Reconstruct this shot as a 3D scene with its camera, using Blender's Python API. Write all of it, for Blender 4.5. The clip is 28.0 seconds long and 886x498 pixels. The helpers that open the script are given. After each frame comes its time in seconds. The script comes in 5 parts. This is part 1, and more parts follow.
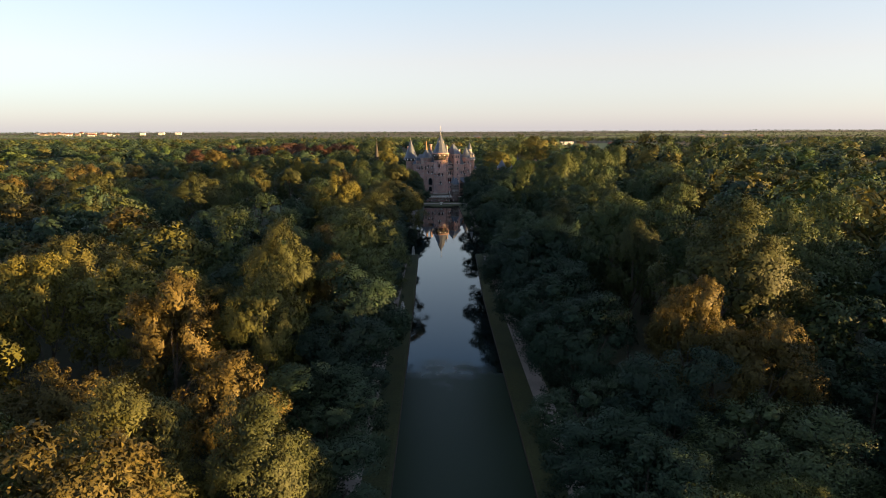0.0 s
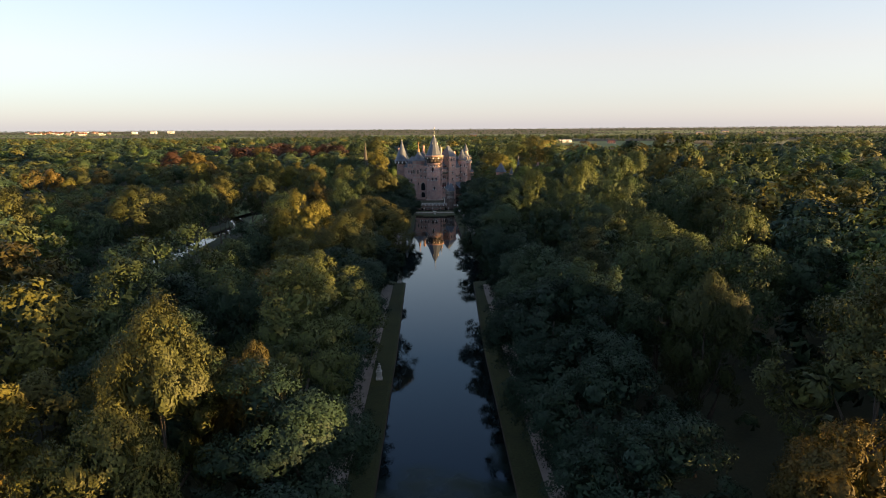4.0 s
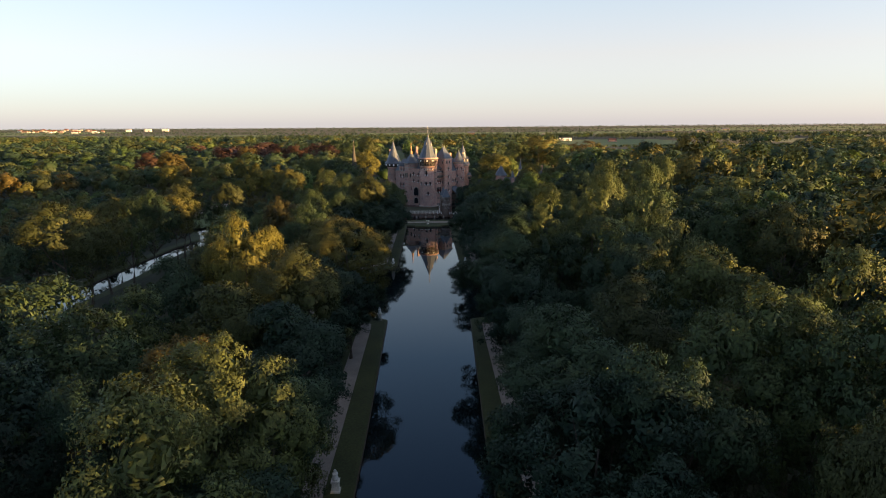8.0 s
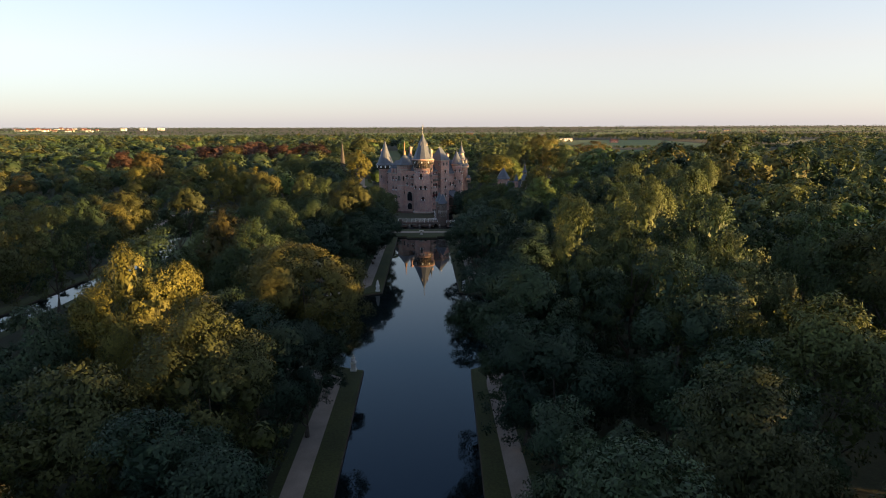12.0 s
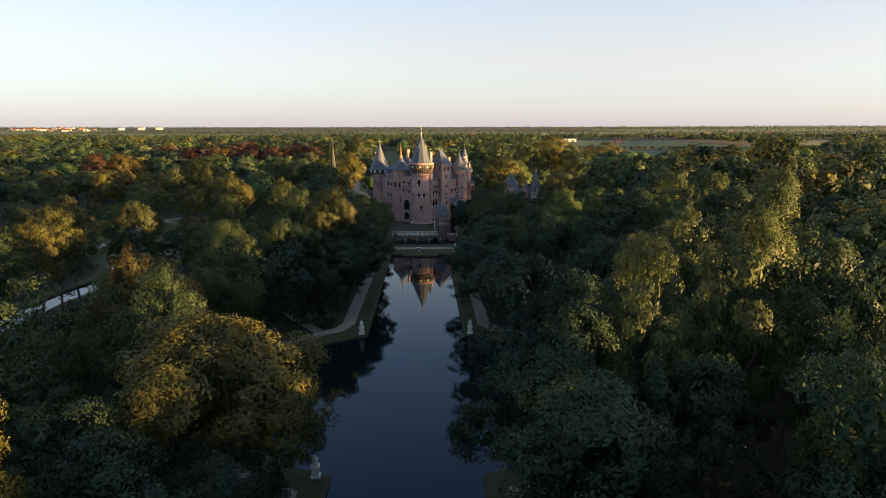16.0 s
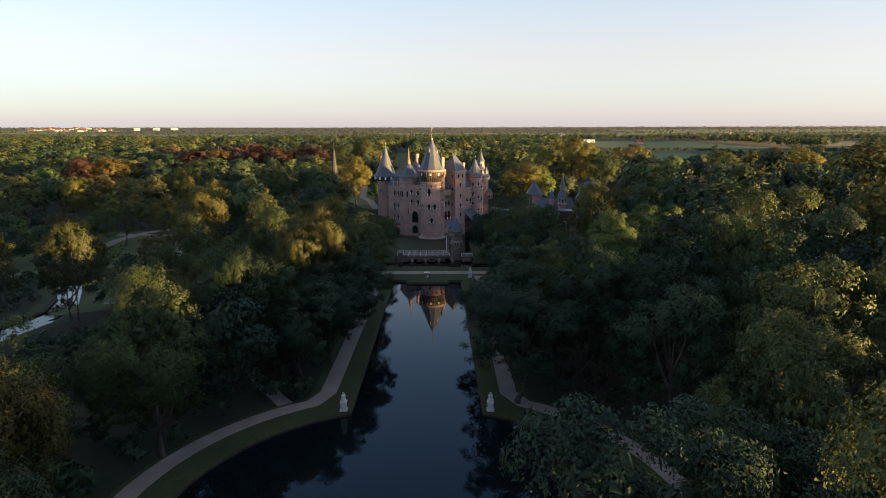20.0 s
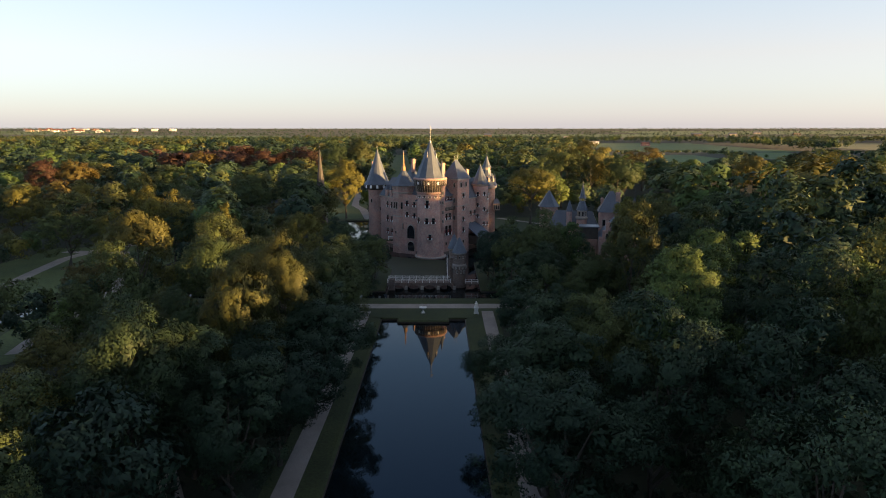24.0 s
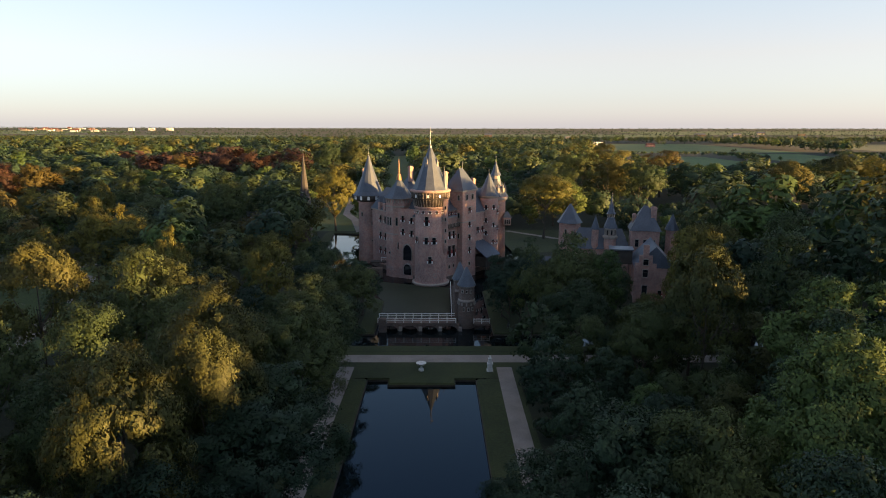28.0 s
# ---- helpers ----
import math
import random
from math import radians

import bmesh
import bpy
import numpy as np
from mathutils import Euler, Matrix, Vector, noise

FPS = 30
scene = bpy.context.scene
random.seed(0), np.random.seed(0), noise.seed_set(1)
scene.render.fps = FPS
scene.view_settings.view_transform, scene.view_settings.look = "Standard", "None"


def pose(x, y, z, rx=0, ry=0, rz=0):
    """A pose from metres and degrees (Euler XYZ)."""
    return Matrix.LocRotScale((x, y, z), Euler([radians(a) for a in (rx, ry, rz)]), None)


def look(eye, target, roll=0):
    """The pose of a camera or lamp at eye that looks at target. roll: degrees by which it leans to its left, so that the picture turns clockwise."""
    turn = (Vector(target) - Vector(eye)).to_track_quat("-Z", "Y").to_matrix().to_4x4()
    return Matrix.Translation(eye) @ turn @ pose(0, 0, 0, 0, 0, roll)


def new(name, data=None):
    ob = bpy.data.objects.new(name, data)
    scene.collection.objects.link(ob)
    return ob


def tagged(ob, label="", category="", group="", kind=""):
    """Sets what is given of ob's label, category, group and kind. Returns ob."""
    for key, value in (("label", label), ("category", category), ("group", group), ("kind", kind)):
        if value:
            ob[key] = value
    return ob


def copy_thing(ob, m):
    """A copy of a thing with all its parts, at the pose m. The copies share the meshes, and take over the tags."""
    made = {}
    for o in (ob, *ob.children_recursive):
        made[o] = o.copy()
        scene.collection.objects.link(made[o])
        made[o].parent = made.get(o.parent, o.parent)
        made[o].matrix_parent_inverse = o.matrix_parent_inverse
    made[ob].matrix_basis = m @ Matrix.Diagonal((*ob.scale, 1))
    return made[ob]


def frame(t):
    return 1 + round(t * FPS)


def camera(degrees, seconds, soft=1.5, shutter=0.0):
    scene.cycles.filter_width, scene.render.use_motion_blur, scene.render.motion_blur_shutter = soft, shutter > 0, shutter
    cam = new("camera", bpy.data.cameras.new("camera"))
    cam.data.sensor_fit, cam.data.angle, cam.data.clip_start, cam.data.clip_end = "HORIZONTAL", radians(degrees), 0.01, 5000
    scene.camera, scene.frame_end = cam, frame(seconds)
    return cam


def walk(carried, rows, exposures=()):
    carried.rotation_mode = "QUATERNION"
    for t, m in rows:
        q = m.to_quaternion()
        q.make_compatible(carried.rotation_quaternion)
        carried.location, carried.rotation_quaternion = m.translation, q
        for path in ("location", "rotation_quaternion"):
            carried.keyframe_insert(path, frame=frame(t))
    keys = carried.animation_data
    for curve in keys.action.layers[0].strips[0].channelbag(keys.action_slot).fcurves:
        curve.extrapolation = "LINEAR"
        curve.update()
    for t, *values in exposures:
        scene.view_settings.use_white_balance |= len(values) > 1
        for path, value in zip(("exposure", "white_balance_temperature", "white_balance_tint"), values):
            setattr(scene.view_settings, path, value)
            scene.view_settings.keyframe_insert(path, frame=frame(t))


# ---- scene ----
cam = camera(70.4, 28.0, soft=1.0)
PATH = [
    (0, (-2.968, -412.843, 42.465), (-2.948, -410.879, 42.089), -0.2),
    (1, (-1.916, -403.889, 42.951), (-1.898, -401.925, 42.572), -0.3),
    (2, (-0.755, -394.392, 43.641), (-0.739, -392.429, 43.259), -0.4),
    (3, (-1.157, -385.761, 43.989), (-1.129, -383.798, 43.605), -0.4),
    (3.5, (-1.374, -381.478, 44.096), (-1.343, -379.516, 43.713), -0.4),
    (5.5, (0.152, -364.187, 44.276), (0.183, -362.225, 43.889), -0.4),
    (6, (0.325, -360.067, 44.432), (0.358, -358.105, 44.045), -0.4),
    (7, (0.8, -351.987, 44.832), (0.836, -350.026, 44.443), -0.4),
    (8, (1.233, -343.599, 45.089), (1.27, -341.638, 44.698), -0.4),
    (9, (1.794, -335.165, 44.912), (1.832, -333.204, 44.522), -0.3),
    (10, (2.302, -326.696, 44.647), (2.342, -324.735, 44.255), -0.3),
    (11, (2.514, -318.468, 44.178), (2.557, -316.507, 43.787), -0.2),
    (11.5, (2.65, -314.335, 43.973), (2.693, -312.374, 43.583), -0.2),
    (13.5, (3.61, -297.511, 43.85), (3.652, -295.551, 43.458), -0.1),
    (14, (3.717, -293.023, 43.889), (3.758, -291.062, 43.497), -0.1),
    (14.5, (3.739, -288.498, 43.85), (3.779, -286.537, 43.457), -0.1),
    (15, (3.69, -284.058, 43.787), (3.731, -282.098, 43.396), -0.1),
    (15.5, (3.578, -279.766, 43.869), (3.62, -277.805, 43.479), -0.1),
    (16, (3.574, -275.539, 43.94), (3.615, -273.578, 43.549), -0.1),
    (16.5, (3.613, -271.229, 44.04), (3.644, -269.268, 43.649), -0.1),
    (17, (3.78, -266.865, 44.116), (3.784, -264.904, 43.725), -0.1),
    (17.5, (3.976, -262.343, 44.209), (3.972, -260.382, 43.817), -0.1),
    (18, (4.129, -257.814, 44.255), (4.126, -255.853, 43.862), -0.1),
    (18.5, (4.306, -253.183, 44.258), (4.303, -251.221, 43.868), -0.1),
    (19, (4.527, -248.648, 44.275), (4.522, -246.686, 43.886), -0.1),
    (20, (4.806, -239.974, 44.261), (4.801, -238.013, 43.871), -0.1),
    (21, (4.847, -231.283, 44.044), (4.843, -229.321, 43.655), -0.1),
    (21.5, (5.018, -226.782, 44.034), (5.014, -224.821, 43.644), -0.1),
    (23.5, (5.024, -209.142, 43.956), (5.016, -207.18, 43.569), -0.0),
    (24, (4.902, -204.698, 43.974), (4.895, -202.736, 43.588), -0.0),
    (25, (4.507, -195.621, 44.191), (4.504, -193.659, 43.806), 0.0),
    (26, (4.256, -186.974, 44.306), (4.254, -185.011, 43.923), 0.0),
    (27, (4.147, -178.645, 44.439), (4.143, -176.682, 44.055), 0.1),
    (28, (3.901, -170.676, 44.507), (3.896, -168.713, 44.12), 0.1),
]
EXPOSURES = [(0.0, 2.37), (28.0, 2.37)]      # seconds, stops
walk(cam, [(t, look(eye, target, roll)) for t, eye, target, roll in PATH], EXPOSURES)

# ---------------------------------------------------------------- light
SUN_AZ, SUN_EL = 110.0, 3.4          # degrees clockwise from +y, and above the horizon
world = bpy.data.worlds.new("world")
scene.world = world
world.use_nodes = True
wn = world.node_tree.nodes
sky = wn.new("ShaderNodeTexSky")
sky.sky_type = "NISHITA"
sky.sun_disc = False
sky.sun_elevation, sky.sun_rotation = radians(SUN_EL), radians(SUN_AZ)
sky.air_density, sky.dust_density, sky.ozone_density = 0.7, 0.9, 3.5
wn["Background"].inputs["Strength"].default_value = 0.07
pale = wn.new("ShaderNodeHueSaturation")   # haze takes the colour out of the low sky
pale.inputs["Saturation"].default_value = 0.8
tone = wn.new("ShaderNodeMixRGB")          # the evening's rosy cast
tone.blend_type = "MULTIPLY"
tone.inputs["Fac"].default_value, tone.inputs["Color2"].default_value = 1.0, (1.14, 0.95, 0.74, 1)
veil = wn.new("ShaderNodeMixRGB")          # haze added to the sky: rosy low, blue above, whitened overhead for fill light
veil.blend_type = "ADD"
veil.inputs["Fac"].default_value = 1.0
around, height = wn.new("ShaderNodeTexCoord"), wn.new("ShaderNodeSeparateXYZ")
haze = wn.new("ShaderNodeValToRGB")
for _ in range(4):
    haze.color_ramp.elements.new(0.5)
for e, (at, c) in zip(haze.color_ramp.elements, [(0.0, (1.46, 1.36, 1.50)), (0.10, (1.52, 1.20, 1.04)), (0.20, (1.12, 1.24, 1.26)), (0.36, (0.28, 0.58, 1.02)), (0.55, (0.10, 0.34, 0.92)), (0.80, (0.95, 0.92, 0.90))]):
    e.position, e.color = at, (*c, 1)
world.node_tree.links.new(around.outputs["Generated"], height.inputs[0])
world.node_tree.links.new(height.outputs[2], haze.inputs[0])
world.node_tree.links.new(haze.outputs[0], veil.inputs["Color2"])
world.node_tree.links.new(sky.outputs[0], pale.inputs["Color"])
world.node_tree.links.new(pale.outputs[0], tone.inputs["Color1"])
world.node_tree.links.new(tone.outputs[0], veil.inputs["Color1"])
world.node_tree.links.new(veil.outputs[0], wn["Background"].inputs["Color"])

sun_data = bpy.data.lights.new("sun", "SUN")
sun_data.energy, sun_data.angle, sun_data.color = 4.5, radians(0.6), (1.0, 0.585, 0.21)
sun = new("sun", sun_data)
toward = Vector((math.sin(radians(SUN_AZ)) * math.cos(radians(SUN_EL)), math.cos(radians(SUN_AZ)) * math.cos(radians(SUN_EL)), math.sin(radians(SUN_EL))))
sun.matrix_world = look(toward * 300, (0, 0, 0))

# ---------------------------------------------------------------- materials
def material(name, rough=0.8, metal=0.0):
    m = bpy.data.materials.new(name)
    m.use_nodes = True
    b = m.node_tree.nodes["Principled BSDF"]
    b.inputs["Roughness"].default_value, b.inputs["Metallic"].default_value = rough, metal
    return m, m.node_tree.nodes, m.node_tree.links, b


def ramp_node(nodes, stops):
    r = nodes.new("ShaderNodeValToRGB")
    while len(r.color_ramp.elements) < len(stops):
        r.color_ramp.elements.new(0.5)
    for e, (p, c) in zip(r.color_ramp.elements, stops):
        e.position, e.color = p, (*c, 1)
    return r


def noise_node(nodes, links, scale, detail=4.0, rough=0.6, coords=None):
    n = nodes.new("ShaderNodeTexNoise")
    n.inputs["Scale"].default_value, n.inputs["Detail"].default_value, n.inputs["Roughness"].default_value = scale, detail, rough
    if coords is None:
        g = nodes.new("ShaderNodeNewGeometry")
        coords = g.outputs["Position"]
    links.new(coords, n.inputs["Vector"])
    return n


def mixed(nodes, links, mode, fac, a, b):
    x = nodes.new("ShaderNodeMixRGB")
    x.blend_type = mode
    for socket, v in (("Fac", fac), ("Color1", a), ("Color2", b)):
        if isinstance(v, bpy.types.NodeSocket):
            links.new(v, x.inputs[socket])
        else:
            x.inputs[socket].default_value = v if socket == "Fac" else (*v, 1)
    return x.outputs[0]


def grained(name, dark, light, rough=0.85, coarse=0.3, fine=6.0, bump=0.3, metal=0.0, mottle=0.5):
    """A surface with broad stains and fine grain, between two colours."""
    m, nodes, links, b = material(name, rough, metal)
    broad, grain = noise_node(nodes, links, coarse, 5), noise_node(nodes, links, fine, 3)
    r = ramp_node(nodes, [(0.3, dark), (0.7, light)])
    links.new(broad.outputs[0], r.inputs[0])
    g = ramp_node(nodes, [(0.25, (1 - mottle,) * 3), (0.75, (1 + mottle * 0.6,) * 3)])
    links.new(grain.outputs[0], g.inputs[0])
    links.new(mixed(nodes, links, "MULTIPLY", 1.0, r.outputs[0], g.outputs[0]), b.inputs["Base Color"])
    bp = nodes.new("ShaderNodeBump")
    bp.inputs["Strength"].default_value, bp.inputs["Distance"].default_value = bump, 0.05
    links.new(grain.outputs[0], bp.inputs["Height"])
    links.new(bp.outputs[0], b.inputs["Normal"])
    return m


def brickwork(name, dark, light, mortar):
    m, nodes, links, b = material(name, 0.9)
    g = nodes.new("ShaderNodeNewGeometry")
    sep = nodes.new("ShaderNodeSeparateXYZ")
    links.new(g.outputs["Position"], sep.inputs[0])
    add = nodes.new("ShaderNodeMath")
    links.new(sep.outputs[0], add.inputs[0])
    links.new(sep.outputs[1], add.inputs[1])
    com = nodes.new("ShaderNodeCombineXYZ")
    links.new(add.outputs[0], com.inputs[0])
    links.new(sep.outputs[2], com.inputs[1])
    t = nodes.new("ShaderNodeTexBrick")
    t.inputs["Scale"].default_value = 1.0
    t.inputs["Brick Width"].default_value, t.inputs["Row Height"].default_value, t.inputs["Mortar Size"].default_value = 0.23, 0.08, 0.008
    t.inputs["Color1"].default_value, t.inputs["Color2"].default_value, t.inputs["Mortar"].default_value = (*dark, 1), (*light, 1), (*mortar, 1)
    links.new(com.outputs[0], t.inputs["Vector"])
    broad = noise_node(nodes, links, 0.22, 6, 0.65)
    r = ramp_node(nodes, [(0.3, (0.62, 0.66, 0.7)), (0.5, (0.95, 0.95, 0.95)), (0.72, (1.25, 1.05, 0.95))])
    links.new(broad.outputs[0], r.inputs[0])
    streak = noise_node(nodes, links, 1.7, 5, 0.7)
    r2 = ramp_node(nodes, [(0.3, (0.72, 0.72, 0.72)), (0.7, (1.12, 1.12, 1.12))])
    links.new(streak.outputs[0], r2.inputs[0])
    c = mixed(nodes, links, "MULTIPLY", 1.0, t.outputs[0], r.outputs[0])
    links.new(mixed(nodes, links, "MULTIPLY", 1.0, c, r2.outputs[0]), b.inputs["Base Color"])
    bp = nodes.new("ShaderNodeBump")
    bp.inputs["Strength"].default_value, bp.inputs["Distance"].default_value = 0.4, 0.02
    links.new(t.outputs["Fac"], bp.inputs["Height"])
    links.new(bp.outputs[0], b.inputs["Normal"])
    return m


def foliage(name, dark, light, accent, glow=0.22):
    """Leaves: each tree has its own tone, each leaf its own shade, and light passes through."""
    m, nodes, links, b = material(name, 0.6)
    info, geo = nodes.new("ShaderNodeObjectInfo"), nodes.new("ShaderNodeNewGeometry")
    patch = noise_node(nodes, links, 0.07, 2)
    own = nodes.new("ShaderNodeAttribute")
    own.attribute_name = "tone"
    both = nodes.new("ShaderNodeMath")
    links.new(info.outputs["Random"], both.inputs[0])
    links.new(own.outputs["Fac"], both.inputs[1])
    part_of = nodes.new("ShaderNodeMath")
    part_of.operation = "FRACT"
    links.new(both.outputs[0], part_of.inputs[0])
    add = nodes.new("ShaderNodeMath")
    links.new(part_of.outputs[0], add.inputs[0])
    links.new(patch.outputs[0], add.inputs[1])
    half = nodes.new("ShaderNodeMath")
    half.operation = "MULTIPLY"
    links.new(add.outputs[0], half.inputs[0])
    half.inputs[1].default_value = 0.62
    tree = ramp_node(nodes, [(0.15, dark), (0.5, light), (0.85, accent)])
    links.new(half.outputs[0], tree.inputs[0])
    leaf = ramp_node(nodes, [(0.0, (0.76, 0.78, 0.76)), (0.7, (1.03, 1.03, 1.0)), (1.0, (1.32, 1.28, 1.1))])
    links.new(geo.outputs["Random Per Island"], leaf.inputs[0])
    col = mixed(nodes, links, "MULTIPLY", 1.0, tree.outputs[0], leaf.outputs[0])
    fine = noise_node(nodes, links, 1.9, 4, 0.75)
    speck = ramp_node(nodes, [(0.33, (0.56, 0.58, 0.56)), (0.5, (0.98, 0.98, 0.98)), (0.67, (1.42, 1.38, 1.22))])
    links.new(fine.outputs[0], speck.inputs[0])
    col = mixed(nodes, links, "MULTIPLY", 1.0, col, speck.outputs[0])
    links.new(col, b.inputs["Base Color"])
    b.inputs["Specular IOR Level"].default_value = 0.25
    tr = nodes.new("ShaderNodeBsdfTranslucent")
    links.new(col, tr.inputs["Color"])
    mx = nodes.new("ShaderNodeMixShader")
    mx.inputs[0].default_value = glow
    links.new(b.outputs[0], mx.inputs[1])
    links.new(tr.outputs[0], mx.inputs[2])
    links.new(mx.outputs[0], nodes["Material Output"].inputs[0])
    return m


M_GREEN = foliage("leaves_green", (0.0238, 0.0468, 0.0244), (0.0489, 0.0764, 0.0322), (0.0853, 0.106, 0.036))
M_OLIVE = foliage("leaves_olive", (0.0376, 0.0504, 0.0222), (0.0638, 0.075, 0.0257), (0.105, 0.101, 0.0292))
M_DEEP = foliage("leaves_deep", (0.0138, 0.032, 0.0232), (0.0238, 0.0493, 0.0322), (0.0414, 0.0715, 0.0386))
M_YELLOW = foliage("leaves_yellow", (0.068, 0.0762, 0.0226), (0.108, 0.109, 0.0271), (0.155, 0.142, 0.0317))
M_GOLD_LEAF = foliage("leaves_gold", (0.062, 0.056, 0.019), (0.088, 0.073, 0.022), (0.114, 0.086, 0.024))
M_COPPER = foliage("leaves_copper", (0.0276, 0.016, 0.0141), (0.0401, 0.0209, 0.0168), (0.0577, 0.0296, 0.0206), 0.12)
M_FRESH = foliage("leaves_fresh", (0.0451, 0.0862, 0.0296), (0.0702, 0.115, 0.036), (0.103, 0.146, 0.0438))
M_DARK = foliage("leaves_dark", (0.015, 0.0345, 0.0232), (0.0251, 0.0517, 0.0309), (0.0426, 0.0715, 0.036), 0.2)
M_PALE = foliage("leaves_pale", (0.0426, 0.0678, 0.036), (0.0652, 0.0936, 0.0438), (0.0928, 0.118, 0.0515))
M_BARK = grained("bark", (0.045, 0.036, 0.028), (0.12, 0.10, 0.08), 0.95, 0.8, 8, 0.8)
M_BRICK = brickwork("castle_brick", (0.38, 0.215, 0.18), (0.47, 0.28, 0.235), (0.42, 0.33, 0.29))
M_BRICK2 = brickwork("dark_brick", (0.12, 0.085, 0.07), (0.18, 0.125, 0.10), (0.19, 0.17, 0.15))
M_STONE = grained("pale_stone", (0.26, 0.22, 0.19), (0.38, 0.33, 0.29), 0.8, 0.4, 5, 0.3, mottle=0.25)
M_SLATE = grained("slate", (0.050, 0.064, 0.090), (0.085, 0.100, 0.130), 0.5, 0.35, 4, 0.4, mottle=0.3)
M_LEAD = grained("lead", (0.10, 0.11, 0.13), (0.16, 0.17, 0.19), 0.4, 0.6, 5, 0.2, 0.3, 0.2)
M_WHITE = grained("white_paint", (0.70, 0.69, 0.66), (0.82, 0.81, 0.78), 0.5, 0.8, 6, 0.1, mottle=0.1)
M_RED = grained("red_paint", (0.17, 0.022, 0.02), (0.25, 0.035, 0.028), 0.5, 1.0, 5, 0.1, mottle=0.15)
M_SHINGLE = grained("weathered_shingle", (0.045, 0.042, 0.042), (0.075, 0.068, 0.064), 0.9, 0.5, 5, 0.4, mottle=0.3)
M_TIMBER = grained("dark_timber", (0.035, 0.026, 0.02), (0.07, 0.055, 0.042), 0.75, 0.7, 9, 0.4)
M_COPPER_METAL = grained("old_copper", (0.30, 0.17, 0.09), (0.42, 0.25, 0.13), 0.45, 1.5, 7, 0.1, 0.6, 0.3)
# one grass in two tones: shade under trees painted dark, open lawns lighter
M_GRASS_SHADED = grained("shaded_grass", (0.022, 0.033, 0.009), (0.046, 0.058, 0.016), 0.95, 0.12, 3.0, 0.8)
M_GRASS_LIT = grained("lit_grass", (0.052, 0.078, 0.021), (0.085, 0.110, 0.030), 0.95, 0.08, 2.0, 0.5)
M_WEED = grained("duckweed", (0.016, 0.023, 0.009), (0.030, 0.038, 0.016), 0.55, 0.09, 2.5, 0.2)
M_GRAVEL = grained("gravel", (0.20, 0.175, 0.155), (0.29, 0.255, 0.23), 0.95, 0.25, 9, 0.5, mottle=0.3)
M_SOIL = grained("woodland_floor", (0.014, 0.020, 0.008), (0.026, 0.030, 0.013), 1.0, 0.2, 2.5, 0.8)
M_EDGE = grained("bank_boards", (0.035, 0.028, 0.020), (0.075, 0.060, 0.045), 0.9, 0.5, 5, 0.6)
M_MARBLE = grained("garden_stone", (0.55, 0.53, 0.49), (0.78, 0.76, 0.72), 0.7, 0.9, 9, 0.4, mottle=0.3)
M_ROOFTILE = grained("roof_tile", (0.13, 0.055, 0.04), (0.20, 0.085, 0.06), 0.8, 0.5, 5, 0.4)
M_FIELD = grained("meadow", (0.060, 0.105, 0.026), (0.095, 0.145, 0.038), 1.0, 0.012, 0.4, 0.2)
M_STUBBLE = grained("stubble_field", (0.085, 0.105, 0.036), (0.125, 0.135, 0.050), 1.0, 0.012, 0.4, 0.2)

M_GLASS, gn, gl, gb = material("window_glass", 0.06)
gb.inputs["Base Color"].default_value = (0.012, 0.014, 0.018, 1)

M_WATER, nn, ll, wb = material("water", 0.02)
wb.inputs["IOR"].default_value = 1.33
ripple = noise_node(nn, ll, 0.9, 3, 0.5)
wbump = nn.new("ShaderNodeBump")
wbump.inputs["Strength"].default_value, wbump.inputs["Distance"].default_value = 0.035, 0.05
ll.new(ripple.outputs[0], wbump.inputs["Height"])
ll.new(wbump.outputs[0], wb.inputs["Normal"])
# duckweed lies on the southern end of the canal
geo = nn.new("ShaderNodeNewGeometry")
sepw = nn.new("ShaderNodeSeparateXYZ")
ll.new(geo.outputs["Position"], sepw.inputs[0])
film = noise_node(nn, ll, 0.055, 4, 0.6)
madd = nn.new("ShaderNodeMath")
madd.operation = "MULTIPLY_ADD"
ll.new(film.outputs[0], madd.inputs[0])
madd.inputs[1].default_value = 40.0
ll.new(sepw.outputs[1], madd.inputs[2])
weed = nn.new("ShaderNodeMapRange")
weed.inputs["From Min"].default_value, weed.inputs["From Max"].default_value = -283.0, -291.0
ll.new(madd.outputs[0], weed.inputs["Value"])
wcol = mixed(nn, ll, "MIX", weed.outputs[0], (0.004, 0.008, 0.010), (0.018, 0.032, 0.019))
ll.new(wcol, wb.inputs["Base Color"])
wrough = nn.new("ShaderNodeMapRange")
wrough.inputs["To Min"].default_value, wrough.inputs["To Max"].default_value = 0.02, 0.42
ll.new(weed.outputs[0], wrough.inputs["Value"])
ll.new(wrough.outputs[0], wb.inputs["Roughness"])
wspec = nn.new("ShaderNodeMapRange")
wspec.inputs["To Min"].default_value, wspec.inputs["To Max"].default_value = 0.5, 0.16
ll.new(weed.outputs[0], wspec.inputs["Value"])
ll.new(wspec.outputs[0], wb.inputs["Specular IOR Level"])

# ---------------------------------------------------------------- mesh helpers
def thing(name, at, label, category, group=""):
    e = new(name)
    e.empty_display_size = 0.5
    e.location = at
    return tagged(e, label, category, group)


